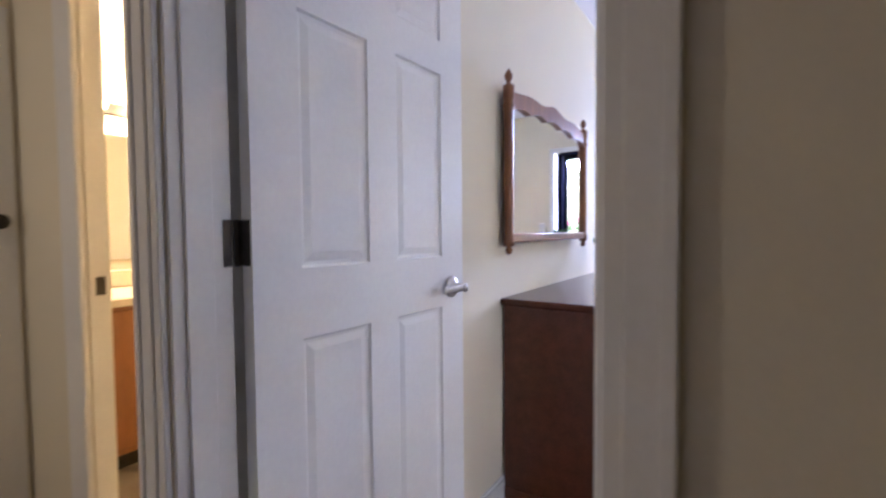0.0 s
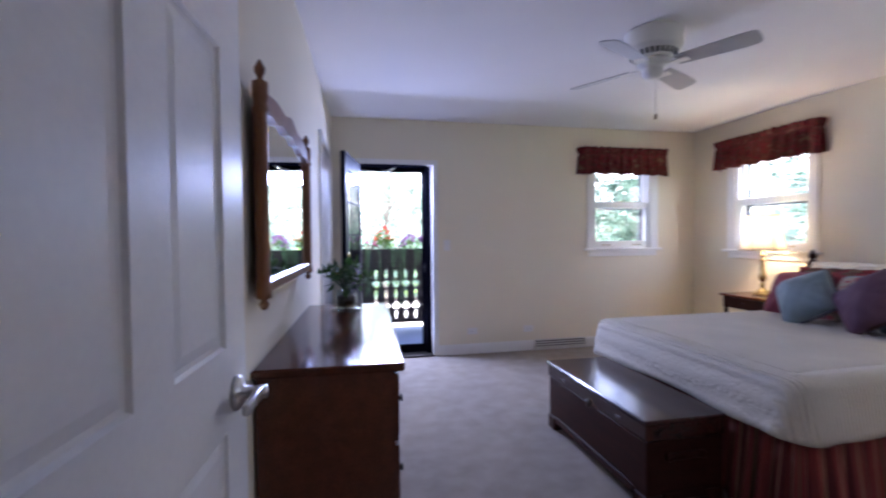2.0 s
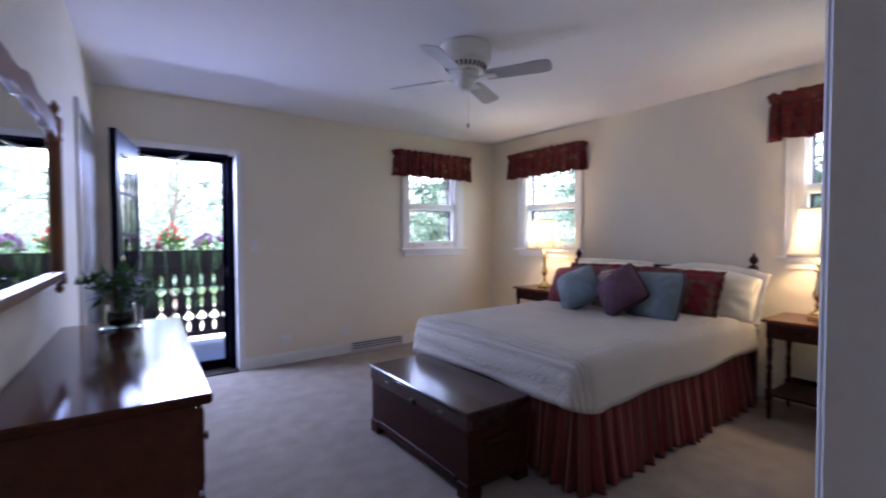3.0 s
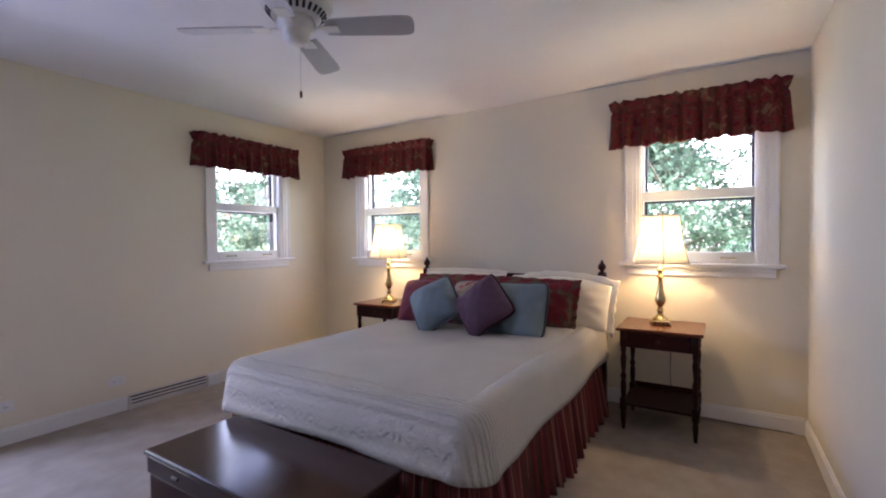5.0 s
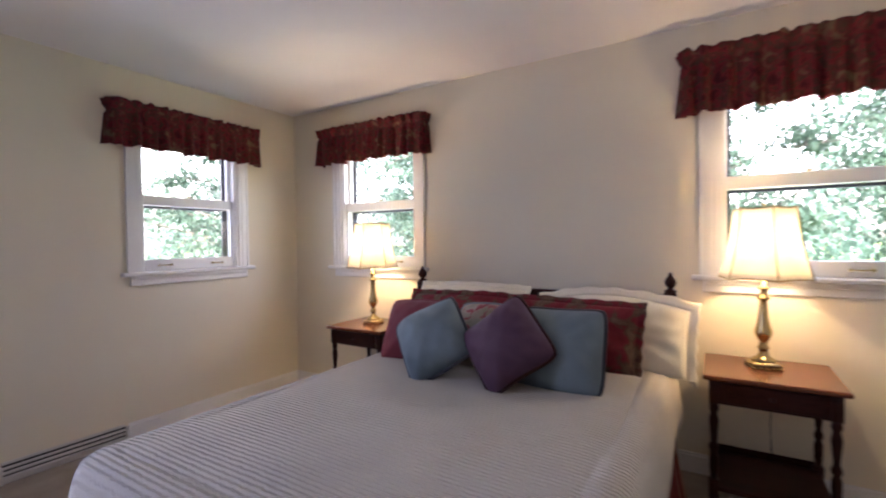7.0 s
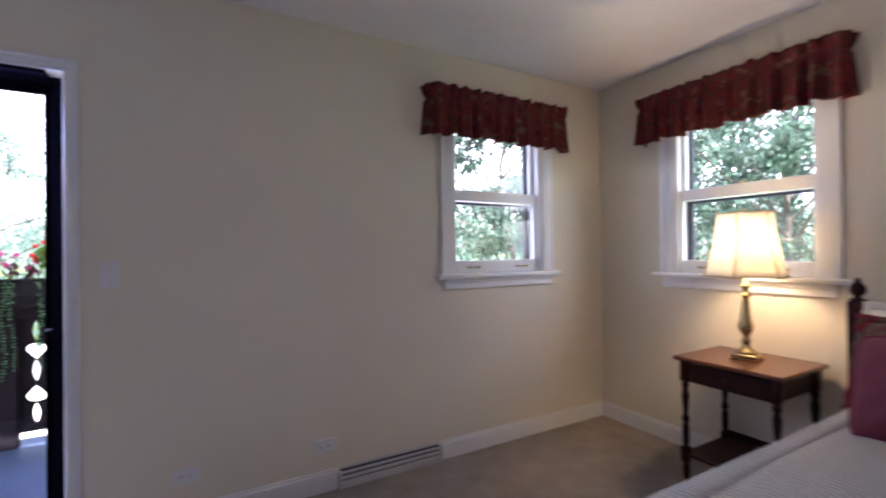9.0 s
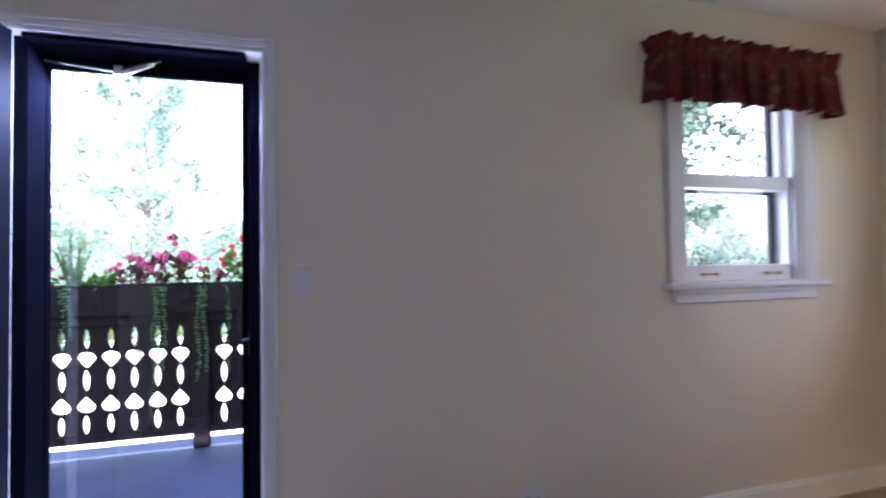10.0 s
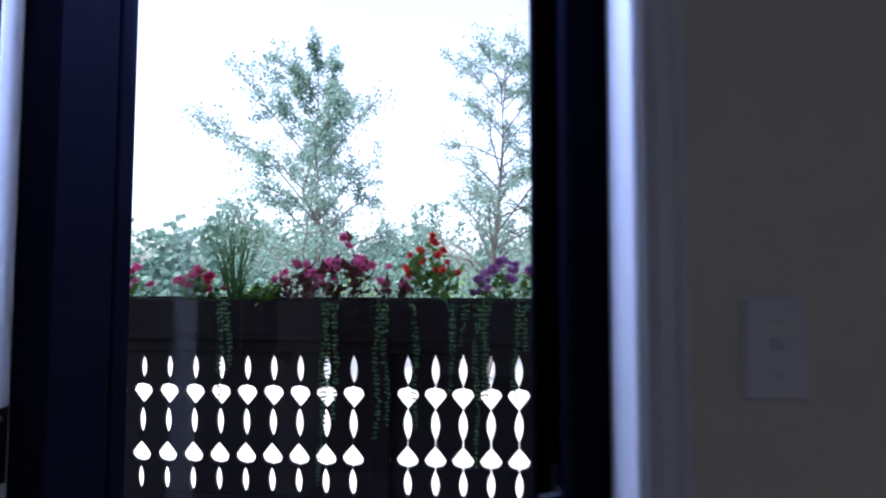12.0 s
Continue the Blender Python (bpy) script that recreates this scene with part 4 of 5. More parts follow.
def night_stand(m, label):
    """Local x to the wall, y along it; the top's front edge at x=0."""
    t = thing("night_stand", m, label, "night stand", "night stands beside the bed")
    D, W, H = 0.47, 0.525, 0.705
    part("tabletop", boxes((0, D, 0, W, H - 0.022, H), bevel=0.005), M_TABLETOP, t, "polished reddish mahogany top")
    part("apron", boxes((0.035, D - 0.02, 0.045, W - 0.045, H - 0.135, H - 0.022), bevel=0.002), M_MAHOG, t)
    dr = part("drawer", boxes((0.026, 0.036, 0.085, W - 0.085, H - 0.125, H - 0.032), bevel=0.003), M_MAHOG, t)
    part("knob", lathe([(0.0, -0.016), (0.009, -0.014), (0.011, -0.008), (0.005, -0.002), (0.006, 0.0)], 12, (0.026, W / 2, H - 0.078), axis="x"), M_MAHOG, dr, "", True)
    part("shelf", boxes((0.03, D - 0.02, 0.035, W - 0.035, 0.165, 0.185), (D - 0.03, D - 0.02, 0.05, W - 0.05, 0.185, 0.225), bevel=0.003), M_MAHOG, t, "lower shelf with a raised back edge")
    for x in (0.045, D - 0.04):
        for y in (0.045, W - 0.045):
            bm = lathe(leg_profile(0.215, H - 0.135), 14, (x, y, 0))
            box(bm, x - 0.02, x + 0.02, y - 0.02, y + 0.02, H - 0.135, H - 0.022, 0.002)
            box(bm, x - 0.02, x + 0.02, y - 0.02, y + 0.02, 0.135, 0.215, 0.002)
            lathe([(0.0, 0.0), (0.011, 0.0), (0.013, 0.03), (0.019, 0.10), (0.014, 0.12), (0.019, 0.128), (0.019, 0.135), (0.0, 0.135)], 14, (x, y, 0), bm)
            part("leg", bm, M_MAHOG, t, "turned leg", True)
    return t


night_stand(pose(3.368, 1.525, 0), "dark mahogany night stand with a drawer and turned legs")
night_stand(pose(3.40, 3.985, 0), "dark mahogany night stand with a drawer near the room corner")


def table_lamp(m, label):
    t = thing("table_lamp", m, label, "table lamp", "lamps on the night stands")
    base = boxes((-0.062, 0.062, -0.062, 0.062, 0.010, 0.030), bevel=0.008)
    for a in range(-2, 3):
        for s in (-0.056, 0.056):
            lathe([(0.0, 0.0), (0.009, 0.001), (0.010, 0.010), (0.0, 0.013)], 8, (a * 0.026, s, 0), base)
            lathe([(0.0, 0.0), (0.009, 0.001), (0.010, 0.010), (0.0, 0.013)], 8, (s, a * 0.026, 0), base)
    part("base", base, M_BRASS, t, "square footed brass base", True)
    part("stem", lathe([(0.0, 0.030), (0.052, 0.030), (0.048, 0.042), (0.030, 0.052), (0.020, 0.066), (0.018, 0.085), (0.026, 0.096), (0.018, 0.106), (0.016, 0.125), (0.026, 0.140), (0.036, 0.160), (0.037, 0.178), (0.028, 0.205), (0.021, 0.245), (0.017, 0.300), (0.016, 0.325), (0.026, 0.332), (0.026, 0.340), (0.015, 0.348), (0.015, 0.372), (0.024, 0.380), (0.024, 0.388), (0.013, 0.396), (0.012, 0.44), (0.0, 0.44)], 22), M_BRASS, t, "turned brass column", True)
    part("harp", tube([(0, 0.012 * 0, 0.43), (0, 0.045, 0.48), (0, 0.055, 0.60), (0, 0.03, 0.745), (0, 0.0, 0.77), (0, -0.03, 0.745), (0, -0.055, 0.60), (0, -0.045, 0.48), (0, 0, 0.43)], 0.0025, 6), M_BRASS, t)
    part("bulb", lathe([(0.0, 0.46), (0.012, 0.462), (0.013, 0.50), (0.026, 0.535), (0.028, 0.56), (0.018, 0.585), (0.0, 0.592)], 14), M_BULB, t, "lit bulb", True).visible_shadow = False
    n, r0, r1, z0, z1 = 96, 0.192, 0.128, 0.432, 0.772

    def f(u, v):
        a = 2 * math.pi * u
        k = (a * 6 / (2 * math.pi)) % 1.0
        flat = 1 - 0.055 * (1 - (2 * k - 1) ** 2)
        bow = -0.012 * math.sin(math.pi * v)
        r = (r0 + (r1 - r0) * v + bow) * flat + 0.0012 * math.sin(a * 60)
        return (r * math.cos(a), r * math.sin(a), z0 + (z1 - z0) * v + 0.006 * (1 - (2 * k - 1) ** 2) * (1 - 2 * v))
    sh = part("shade", sheet(192, 10, f, closed=True), M_SHADE, t, "glowing cream pleated bell shade", True)
    thick(sh, 0.0015)
    for j in range(6):
        a = 2 * math.pi * j / 6
        pts = [((r0 + (r1 - r0) * v - 0.012 * math.sin(math.pi * v) + 0.002) * math.cos(a), (r0 + (r1 - r0) * v - 0.012 * math.sin(math.pi * v) + 0.002) * math.sin(a), z0 + (z1 - z0) * v) for v in [i / 8 for i in range(9)]]
        part("shade_rib", tube(pts, 0.003, 6), M_SHADETRIM, sh, "", True)
    for r, z in ((r0, z0), (r1, z1)):
        pts = []
        for i in range(72):
            a = 2 * math.pi * i / 72
            k = (a * 6 / (2 * math.pi)) % 1.0
            fl = 1 - 0.055 * (1 - (2 * k - 1) ** 2)
            pts.append((r * fl * math.cos(a), r * fl * math.sin(a), z + 0.006 * (1 - (2 * k - 1) ** 2) * (1 if z == z0 else -1)))
        part("shade_trim", tube(pts, 0.004, 6, closed=True), M_SHADETRIM, sh, "", True)
    part("finial", lathe([(0.0, 0.77), (0.006, 0.772), (0.004, 0.780), (0.008, 0.788), (0.0, 0.80)], 10), M_BRASS, t, "", True)


LAMPS = ((3.655, 1.80, 0.705), (3.655, 4.26, 0.705))
table_lamp(pose(*LAMPS[0], 0, 0, 12), "brass table lamp with a lit cream shade near the corner window")
table_lamp(pose(*LAMPS[1], 0, 0, 12), "brass table lamp with a lit cream shade by the far window")

cord = thing("lamp_cord", pose(0, 0, 0), "thin dark lamp cord hanging behind the night stand", "cord")
part("cable", tube([(3.845, 1.76, 0.70), (3.86, 1.755, 0.62), (3.868, 1.748, 0.50), (3.862, 1.755, 0.36), (3.872, 1.75, 0.22), (3.874, 1.70, 0.05), (3.872, 1.62, 0.012), (3.868, 1.3, 0.008), (3.87, 1.02, 0.008)], 0.003, 6), M_CORD, cord, "", True)
cord2 = thing("lamp_cord", pose(0, 0, 0), "thin dark lamp cord hanging to the carpet by the corner", "cord")
part("cable", tube([(3.86, 4.22, 0.70), (3.872, 4.22, 0.5), (3.865, 4.23, 0.3), (3.87, 4.20, 0.02), (3.85, 4.05, 0.008)], 0.003, 6), M_CORD, cord2, "", True)

# ---- dresser, mirror, plant ----
def dresser():
    """Local x out from the west wall, y along it."""
    d = thing("dresser", WEST @ pose(0.002, 1.212, 0), "reddish cherry wood dresser with brass pulls along the wall", "dresser")
    D, L, H = 0.473, 1.343, 0.885
    part("top", boxes((0.0, D, 0.0, L, H - 0.028, H), bevel=0.006), M_WOODTOP, d, "polished cherry top")
    part("body", boxes((0.008, D - 0.035, 0.018, L - 0.018, 0.075, H - 0.028), bevel=0.002), M_WOOD, d)
    part("base", boxes((0.008, D - 0.022, 0.010, L - 0.010, 0.0, 0.075), bevel=0.006), M_WOOD, d)
    x = D - 0.035
    rows = [(0.095, 0.345), (0.36, 0.60), (0.615, 0.84)]
    cols = [(0.035, L / 3 - 0.008), (L / 3 + 0.008, 2 * L / 3 - 0.008), (2 * L / 3 + 0.008, L - 0.035)]
    for c0, c1 in cols:
        for z0, z1 in rows:
            dr = part("drawer", boxes((x, x + 0.014, c0, c1, z0, z1), (x + 0.014, x + 0.018, c0 + 0.012, c1 - 0.012, z0 + 0.012, z1 - 0.012), bevel=0.002), M_WOOD, d)
            for y in (c0 + 0.09, c1 - 0.09):
                k = lathe([(0.0, 0.0), (0.008, 0.0), (0.006, 0.006), (0.013, 0.010), (0.014, 0.015), (0.0, 0.018)], 12, (x + 0.018, y, (z0 + z1) / 2), axis="x")
                part("knob", k, M_BLACK, dr, "dark round drawer knob", True)


dresser()


def wall_mirror():
    m = thing("wall_mirror", WEST @ pose(0.0, 0, 0), "carved cherry frame mirror with turned finials above the dresser", "mirror")
    y0, y1, zb, zt = 1.215, 2.235, 1.105, 1.80
    prof = [(0.0, zb - 0.035), (0.010, zb - 0.030), (0.016, zb - 0.015), (0.009, zb - 0.002), (0.024, zb + 0.004), (0.024, zb + 0.02), (0.020, zb + 0.05), (0.020, zt - 0.13), (0.026, zt - 0.12), (0.020, zt - 0.10), (0.024, zt - 0.08), (0.024, zt - 0.035), (0.010, zt - 0.028), (0.009, zt - 0.018), (0.016, zt - 0.006), (0.017, zt + 0.008), (0.009, zt + 0.022), (0.004, zt + 0.032), (0.0, zt + 0.036)]
    for y in (y0, y1):
        part("side_post", lathe(prof, 18, (0.045, y, 0)), M_FRAME, m, "turned post with finial", True)
    part("bottom_rail", boxes((0.028, 0.060, y0 + 0.015, y1 - 0.015, zb + 0.015, zb + 0.055), bevel=0.006), M_FRAME, m)
    # scalloped top rail
    bm = bmesh.new()
    n = 48
    hi, lo = [], []
    for i in range(n + 1):
        t = i / n
        c = abs(2 * t - 1)
        top = zt - 0.055 + 0.030 * (1 - c ** 1.6) + 0.012 * math.cos(6 * math.pi * (t - 0.5)) * (1 - c)
        bot = zt - 0.135 + 0.030 * (1 - c ** 2) + 0.016 * abs(math.sin(5 * math.pi * t))
        hi.append(top)
        lo.append(bot)
    ys = [y0 + 0.015 + (y1 - y0 - 0.03) * i / n for i in range(n + 1)]
    fr = [[bm.verts.new((x, y, z)) for y, z in zip(ys, zz)] for x in (0.056, 0.032) for zz in (lo, hi)]
    for i in range(n):
        a, b, c, d = fr
        bm.faces.new((a[i], a[i + 1], b[i + 1], b[i]))
        bm.faces.new((c[i + 1], c[i], d[i], d[i + 1]))
        bm.faces.new((b[i], b[i + 1], d[i + 1], d[i]))
        bm.faces.new((a[i + 1], a[i], c[i], c[i + 1]))
    bmesh.ops.recalc_face_normals(bm, faces=bm.faces)
    part("top_rail", bm, M_FRAME, m, "scalloped crest rail")
    part("glass", boxes((0.036, 0.041, y0 + 0.012, y1 - 0.012, zb + 0.04, zt - 0.10)), M_MIRROR, m, "silvered mirror glass")
    part("back", boxes((0.020, 0.034, y0 + 0.01, y1 - 0.01, zb + 0.02, zt - 0.06)), M_WOOD, m)


wall_mirror()


def leaf_quad(bm, at, along, side, length, width, curl=0.15):
    """A pointed leaf of two folded halves."""
    a, s = Vector(along).normalized(), Vector(side).normalized()
    n = a.cross(s)
    p = Vector(at)
    v0, v3 = bm.verts.new(p), bm.verts.new(p + a * length - n * curl * length)
    mid = p + a * length * 0.45
    m0 = bm.verts.new(mid - n * 0.0)
    l, r = bm.verts.new(mid + s * width / 2 + n * 0.1 * width), bm.verts.new(mid - s * width / 2 + n * 0.1 * width)
    bm.faces.new((v0, m0, l))
    bm.faces.new((m0, v3, l))
    bm.faces.new((v0, r, m0))
    bm.faces.new((m0, r, v3))


def rand_dir(rnd, up=0.0):
    z = rnd.uniform(-1, 1)
    a = rnd.uniform(0, 2 * math.pi)
    r = math.sqrt(1 - z * z)
    return Vector((r * math.cos(a), r * math.sin(a), z + up)).normalized()


def potted_plant():
    rnd = random.Random(12)
    t = thing("house_plant", WEST @ pose(0.235, 2.36, 0.885), "leafy green plant in a clear glass vase on the dresser", "plant")
    part("vase", lathe([(0.0, 0.004), (0.045, 0.004), (0.058, 0.02), (0.062, 0.05), (0.056, 0.085), (0.050, 0.10), (0.052, 0.108), (0.048, 0.106), (0.046, 0.098), (0.052, 0.08), (0.057, 0.05), (0.05, 0.02), (0.0, 0.012)], 24), M_VASE, t, "clear glass vase", True)
    part("saucer", lathe([(0.0, 0.0), (0.07, 0.0), (0.085, 0.006), (0.083, 0.008), (0.0, 0.004)], 24), M_VASE, t, "", True)
    part("soil", lathe([(0.0, 0.014), (0.046, 0.02), (0.054, 0.05), (0.05, 0.078), (0.0, 0.082)], 16), M_SOIL, t)
    st, lv = bmesh.new(), bmesh.new()
    for i in range(26):
        a = rnd.uniform(0, 6.28)
        r = rnd.uniform(0.02, 0.15)
        h = rnd.uniform(0.15, 0.26) - 0.25 * r
        end = Vector((r * math.cos(a), r * math.sin(a), h))
        tube([(0, 0, 0.08), (end.x * 0.35, end.y * 0.35, h * 0.75), end], 0.0018, 5, st)
        for j in range(5):
            d = rand_dir(rnd, 0.1)
            leaf_quad(lv, end + d * 0.012, d, d.cross(Vector((0.2, 0.1, 1))), rnd.uniform(0.045, 0.075), rnd.uniform(0.025, 0.038))
    part("stems", st, M_HOUSEPLANT, t)
    part("leaves", lv, M_HOUSEPLANT, t)


potted_plant()


# ---- ceiling fan ----
def ceiling_fan():
    t = thing("ceiling_fan", pose(1.61, 3.15, CEIL), "cream flush-mount ceiling fan with four blades at rest", "ceiling fan")
    part("canopy", lathe([(0.0, 0.0), (0.164, 0.0), (0.171, -0.006), (0.171, -0.014), (0.167, -0.018), (0.168, -0.098), (0.162, -0.110), (0.148, -0.118), (0.105, -0.165), (0.0, -0.168)], 48), M_FANW, t, "", True)
    vents = bmesh.new()
    slot = box(bmesh.new(), -0.017, 0.017, -0.0065, 0.0065, -0.003, 0.0025, 0.001)
    bmesh.ops.rotate(slot, cent=(0, 0, 0), matrix=Matrix.Rotation(-radians(47.5), 3, "Y"), verts=slot.verts)
    bmesh.ops.translate(slot, vec=(0.1265, 0, -0.1415), verts=slot.verts)
    me = bpy.data.meshes.new("slot")
    slot.to_mesh(me)
    slot.free()
    for i in range(28):
        k = len(vents.verts)
        vents.from_mesh(me)
        vents.verts.ensure_lookup_table()
        bmesh.ops.rotate(vents, cent=(0, 0, 0), matrix=Matrix.Rotation(2 * math.pi * i / 28, 3, "Z"), verts=vents.verts[k:])
    bpy.data.meshes.remove(me)
    part("vent_slots", vents, M_SHADOWGAP, t, "ring of dark strips for the shaded cooling slots")
    part("motor", lathe([(0.0, -0.16), (0.085, -0.165), (0.092, -0.185), (0.088, -0.205), (0.06, -0.212), (0.058, -0.222), (0.062, -0.245), (0.052, -0.268), (0.03, -0.280), (0.0, -0.282)], 32), M_FANW, t, "", True)
    for k in range(4):
        q = Matrix.Rotation(radians(29.5 + 90 * k), 4, "Z")
        arm = boxes((0.075, 0.135, -0.011, 0.011, -0.208, -0.200), (0.125, 0.205, -0.034, 0.034, -0.213, -0.207), bevel=0.003)
        a = part("blade_arm", arm, M_FANW, t, "ornate blade bracket")
        a.matrix_basis = q
        bl = bmesh.new()
        pts = [(0.14, -0.050), (0.20, -0.056), (0.48, -0.066), (0.535, -0.062), (0.555, -0.045), (0.56, 0.0), (0.555, 0.045), (0.535, 0.062), (0.48, 0.066), (0.20, 0.056), (0.14, 0.050)]
        up = [bl.verts.new((x, y, 0.003)) for x, y in pts]
        dn = [bl.verts.new((x, y, -0.003)) for x, y in pts]
        bl.faces.new(up)
        bl.faces.new(dn[::-1])
        for i in range(len(pts)):
            bl.faces.new((up[i], dn[i], dn[(i + 1) % len(pts)], up[(i + 1) % len(pts)]))
        bmesh.ops.recalc_face_normals(bl, faces=bl.faces)
        b = part("blade", bl, M_FANB, t, "flat off-white blade")
        b.matrix_basis = q @ pose(0, 0, -0.202, -13, 0, 0)
    ch = part("pull_chain", tube([(0.02, 0.0, -0.27), (0.02, 0.0, -0.49)], 0.0016, 6), M_STEEL, t)
    part("chain_knob", lathe([(0.0, -0.525), (0.006, -0.522), (0.007, -0.50), (0.003, -0.49), (0.0, -0.488)], 10, (0.02, 0, 0)), M_WOOD, ch, "", True)


ceiling_fan()


# ---- wall fittings ----
def switch_plate():
    t = thing("light_switch", pose(0.80, N_Y, 1.20), "white single toggle light switch plate on the wall", "light switch")
    p = part("plate", boxes((-0.036, 0.036, -0.006, 0.0, -0.058, 0.058), bevel=0.003), M_PLATE, t)
    part("toggle", boxes((-0.005, 0.005, -0.018, -0.006, -0.003, 0.012), bevel=0.002), M_PLATE, p)
    for z in (-0.03, 0.03):
        part("screw", lathe([(0.0, -0.0075), (0.003, -0.007), (0.003, -0.006)], 8, (0, 0, z), axis="y"), M_STEEL, p)


def outlet(x, y, z, label, m=None):
    t = thing("wall_outlet", m or pose(x, y, z), label, "outlet", "wall outlets")
    p = part("plate", boxes((-0.058, 0.058, -0.006, 0.0, -0.036, 0.036), bevel=0.003), M_PLATE, t)
    for s in (-0.02, 0.02):
        part("socket", lathe([(0.0, -0.0085), (0.0145, -0.008), (0.016, -0.006)], 16, (s, 0, 0), axis="y"), M_PLATE, p, "", True)
    for s in (-0.02, 0.02):
        part("slots", boxes((s - 0.006, s - 0.004, -0.0092, -0.008, -0.004, 0.004), (s + 0.004, s + 0.006, -0.0092, -0.008, -0.004, 0.004)), M_SHADOWGAP, p)


switch_plate()
outlet(1.08, N_Y, 0.25, "white double electric outlet low on the wall")
outlet(1.735, N_Y, 0.245, "white double electric outlet above the heating vent")


def baseboard_vent():
    t = thing("baseboard_vent", pose(1.80, N_Y, 0), "long pale metal heating vent along the foot of the wall", "heating vent")
    L = 0.64
    part("body", boxes((0, L, -0.030, 0.0, 0.0, 0.022), (0, 0.012, -0.045, 0.0, 0.0, 0.10), (L - 0.012, L, -0.045, 0.0, 0.0, 0.10), (0.012, L - 0.012, -0.008, 0.0, 0.022, 0.115), bevel=0.002), M_VENT, t)
    part("opening", boxes((0.012, L - 0.012, -0.012, -0.008, 0.022, 0.10)), M_SHADOWGAP, t, "dark strip set in as the shade behind the louvres")
    for i in range(3):
        part("louvre", boxes((0.012, L - 0.012, -0.040 + 0.006 * i, -0.014, 0.026 + 0.026 * i, 0.038 + 0.026 * i), bevel=0.002), M_VENT, t)


baseboard_vent()


# ---- bathroom beyond the hall ----
def vanity():
    t = thing("bathroom_vanity", pose(-2.75, 1.20, 0), "orange oak bathroom vanity with a cream counter", "vanity")
    part("body", boxes((0, 0.54, 0, 1.5, 0.09, 0.82), bevel=0.003), M_VANITY, t)
    part("toe_kick", boxes((0, 0.48, 0, 1.5, 0, 0.09)), M_BLACK, t)
    part("counter", boxes((0, 0.57, -0.01, 1.51, 0.82, 0.86), (0, 0.02, -0.01, 1.51, 0.86, 0.96), bevel=0.005), M_COUNTER, t, "cream counter with backsplash")
    for i in range(3):
        dr = part("cabinet_door", boxes((0.54, 0.556, 0.02 + i * 0.49, 0.48 + i * 0.49, 0.12, 0.80), bevel=0.004), M_VANITY, t)
        part("knob", lathe([(0.0, 0.0), (0.01, 0.0), (0.016, 0.014), (0.012, 0.022), (0.0, 0.024)], 12, (0.556, 0.07 + i * 0.49, 0.74), axis="x"), M_BLACK, dr, "", True)


vanity()
tagged(put("bathroom_mirror", boxes((-3.278, -3.268, 1.25, 2.6, 1.0, 1.85)), M_MIRROR), "frameless mirror above the bathroom vanity", "mirror")


def sconce():
    t = thing("vanity_light", pose(-3.28, 1.75, 2.02), "bathroom light bar with bare glowing bulbs", "wall light")
    part("bar", boxes((0, 0.03, -0.3, 0.3, -0.04, 0.04), bevel=0.005), M_BLACK, t)
    for y in (-0.2, 0.0, 0.2):
        part("bulb", lathe([(0.0, 0.03), (0.015, 0.032), (0.02, 0.05), (0.04, 0.08), (0.042, 0.10), (0.025, 0.13), (0.0, 0.138)], 14, (0, y, 0), axis="x"), M_BULB, t, "glowing globe bulb", True)


sconce()
hd = thing("door_5", pose(-2.07, 0.285, 0), "white painted hall door, closed", "door", kind="structure")
part("door_leaf", boxes((0, 0.02, 0, 0.75, 0.01, 2.03), bevel=0.003), M_TRIM, hd)
part("door_knob", lathe([(0.0, 0.02), (0.03, 0.02), (0.012, 0.03), (0.011, 0.05), (0.028, 0.06), (0.028, 0.075), (0.0, 0.085)], 16, (0, 0.69, 1.22), axis="x"), M_BLACK, hd, "dark round door knob", True)
bs = thing("strike_plate", pose(-1.478, 1.085, 1.0), "dark strike plate on the bathroom door jamb", "strike plate")
part("plate", boxes((0.0, 0.003, -0.014, 0.014, -0.03, 0.03), bevel=0.001), M_BLACK, bs)

# ---- balcony ----
RAIL_Y, DECK_Z = 7.26, -0.07
structure("balcony_deck", boxes((-3.2, 1.75, 5.625, 7.44, DECK_Z - 0.15, DECK_Z), bevel=0.004), M_DECK, "worn grey painted balcony deck", "balcony deck")
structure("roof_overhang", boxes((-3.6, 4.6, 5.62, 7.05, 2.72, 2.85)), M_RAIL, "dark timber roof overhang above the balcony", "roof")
debris = bmesh.new()
_r = random.Random(31)
for _ in range(26):
    leaf_quad(debris, (_r.uniform(-0.9, 0.6), _r.uniform(5.9, 7.2), DECK_Z + 0.004), (_r.uniform(-1, 1), _r.uniform(-1, 1), 0.05), (_r.uniform(-1, 1), _r.uniform(-1, 1), 0.02), _r.uniform(0.015, 0.03), _r.uniform(0.008, 0.014), 0.0)
tagged(put("fallen_petals", debris, M_CRIMSON), "fallen red petals scattered on the balcony deck", "petals", kind="stuff")

PITCH, POST_X = 0.1455, -0.007


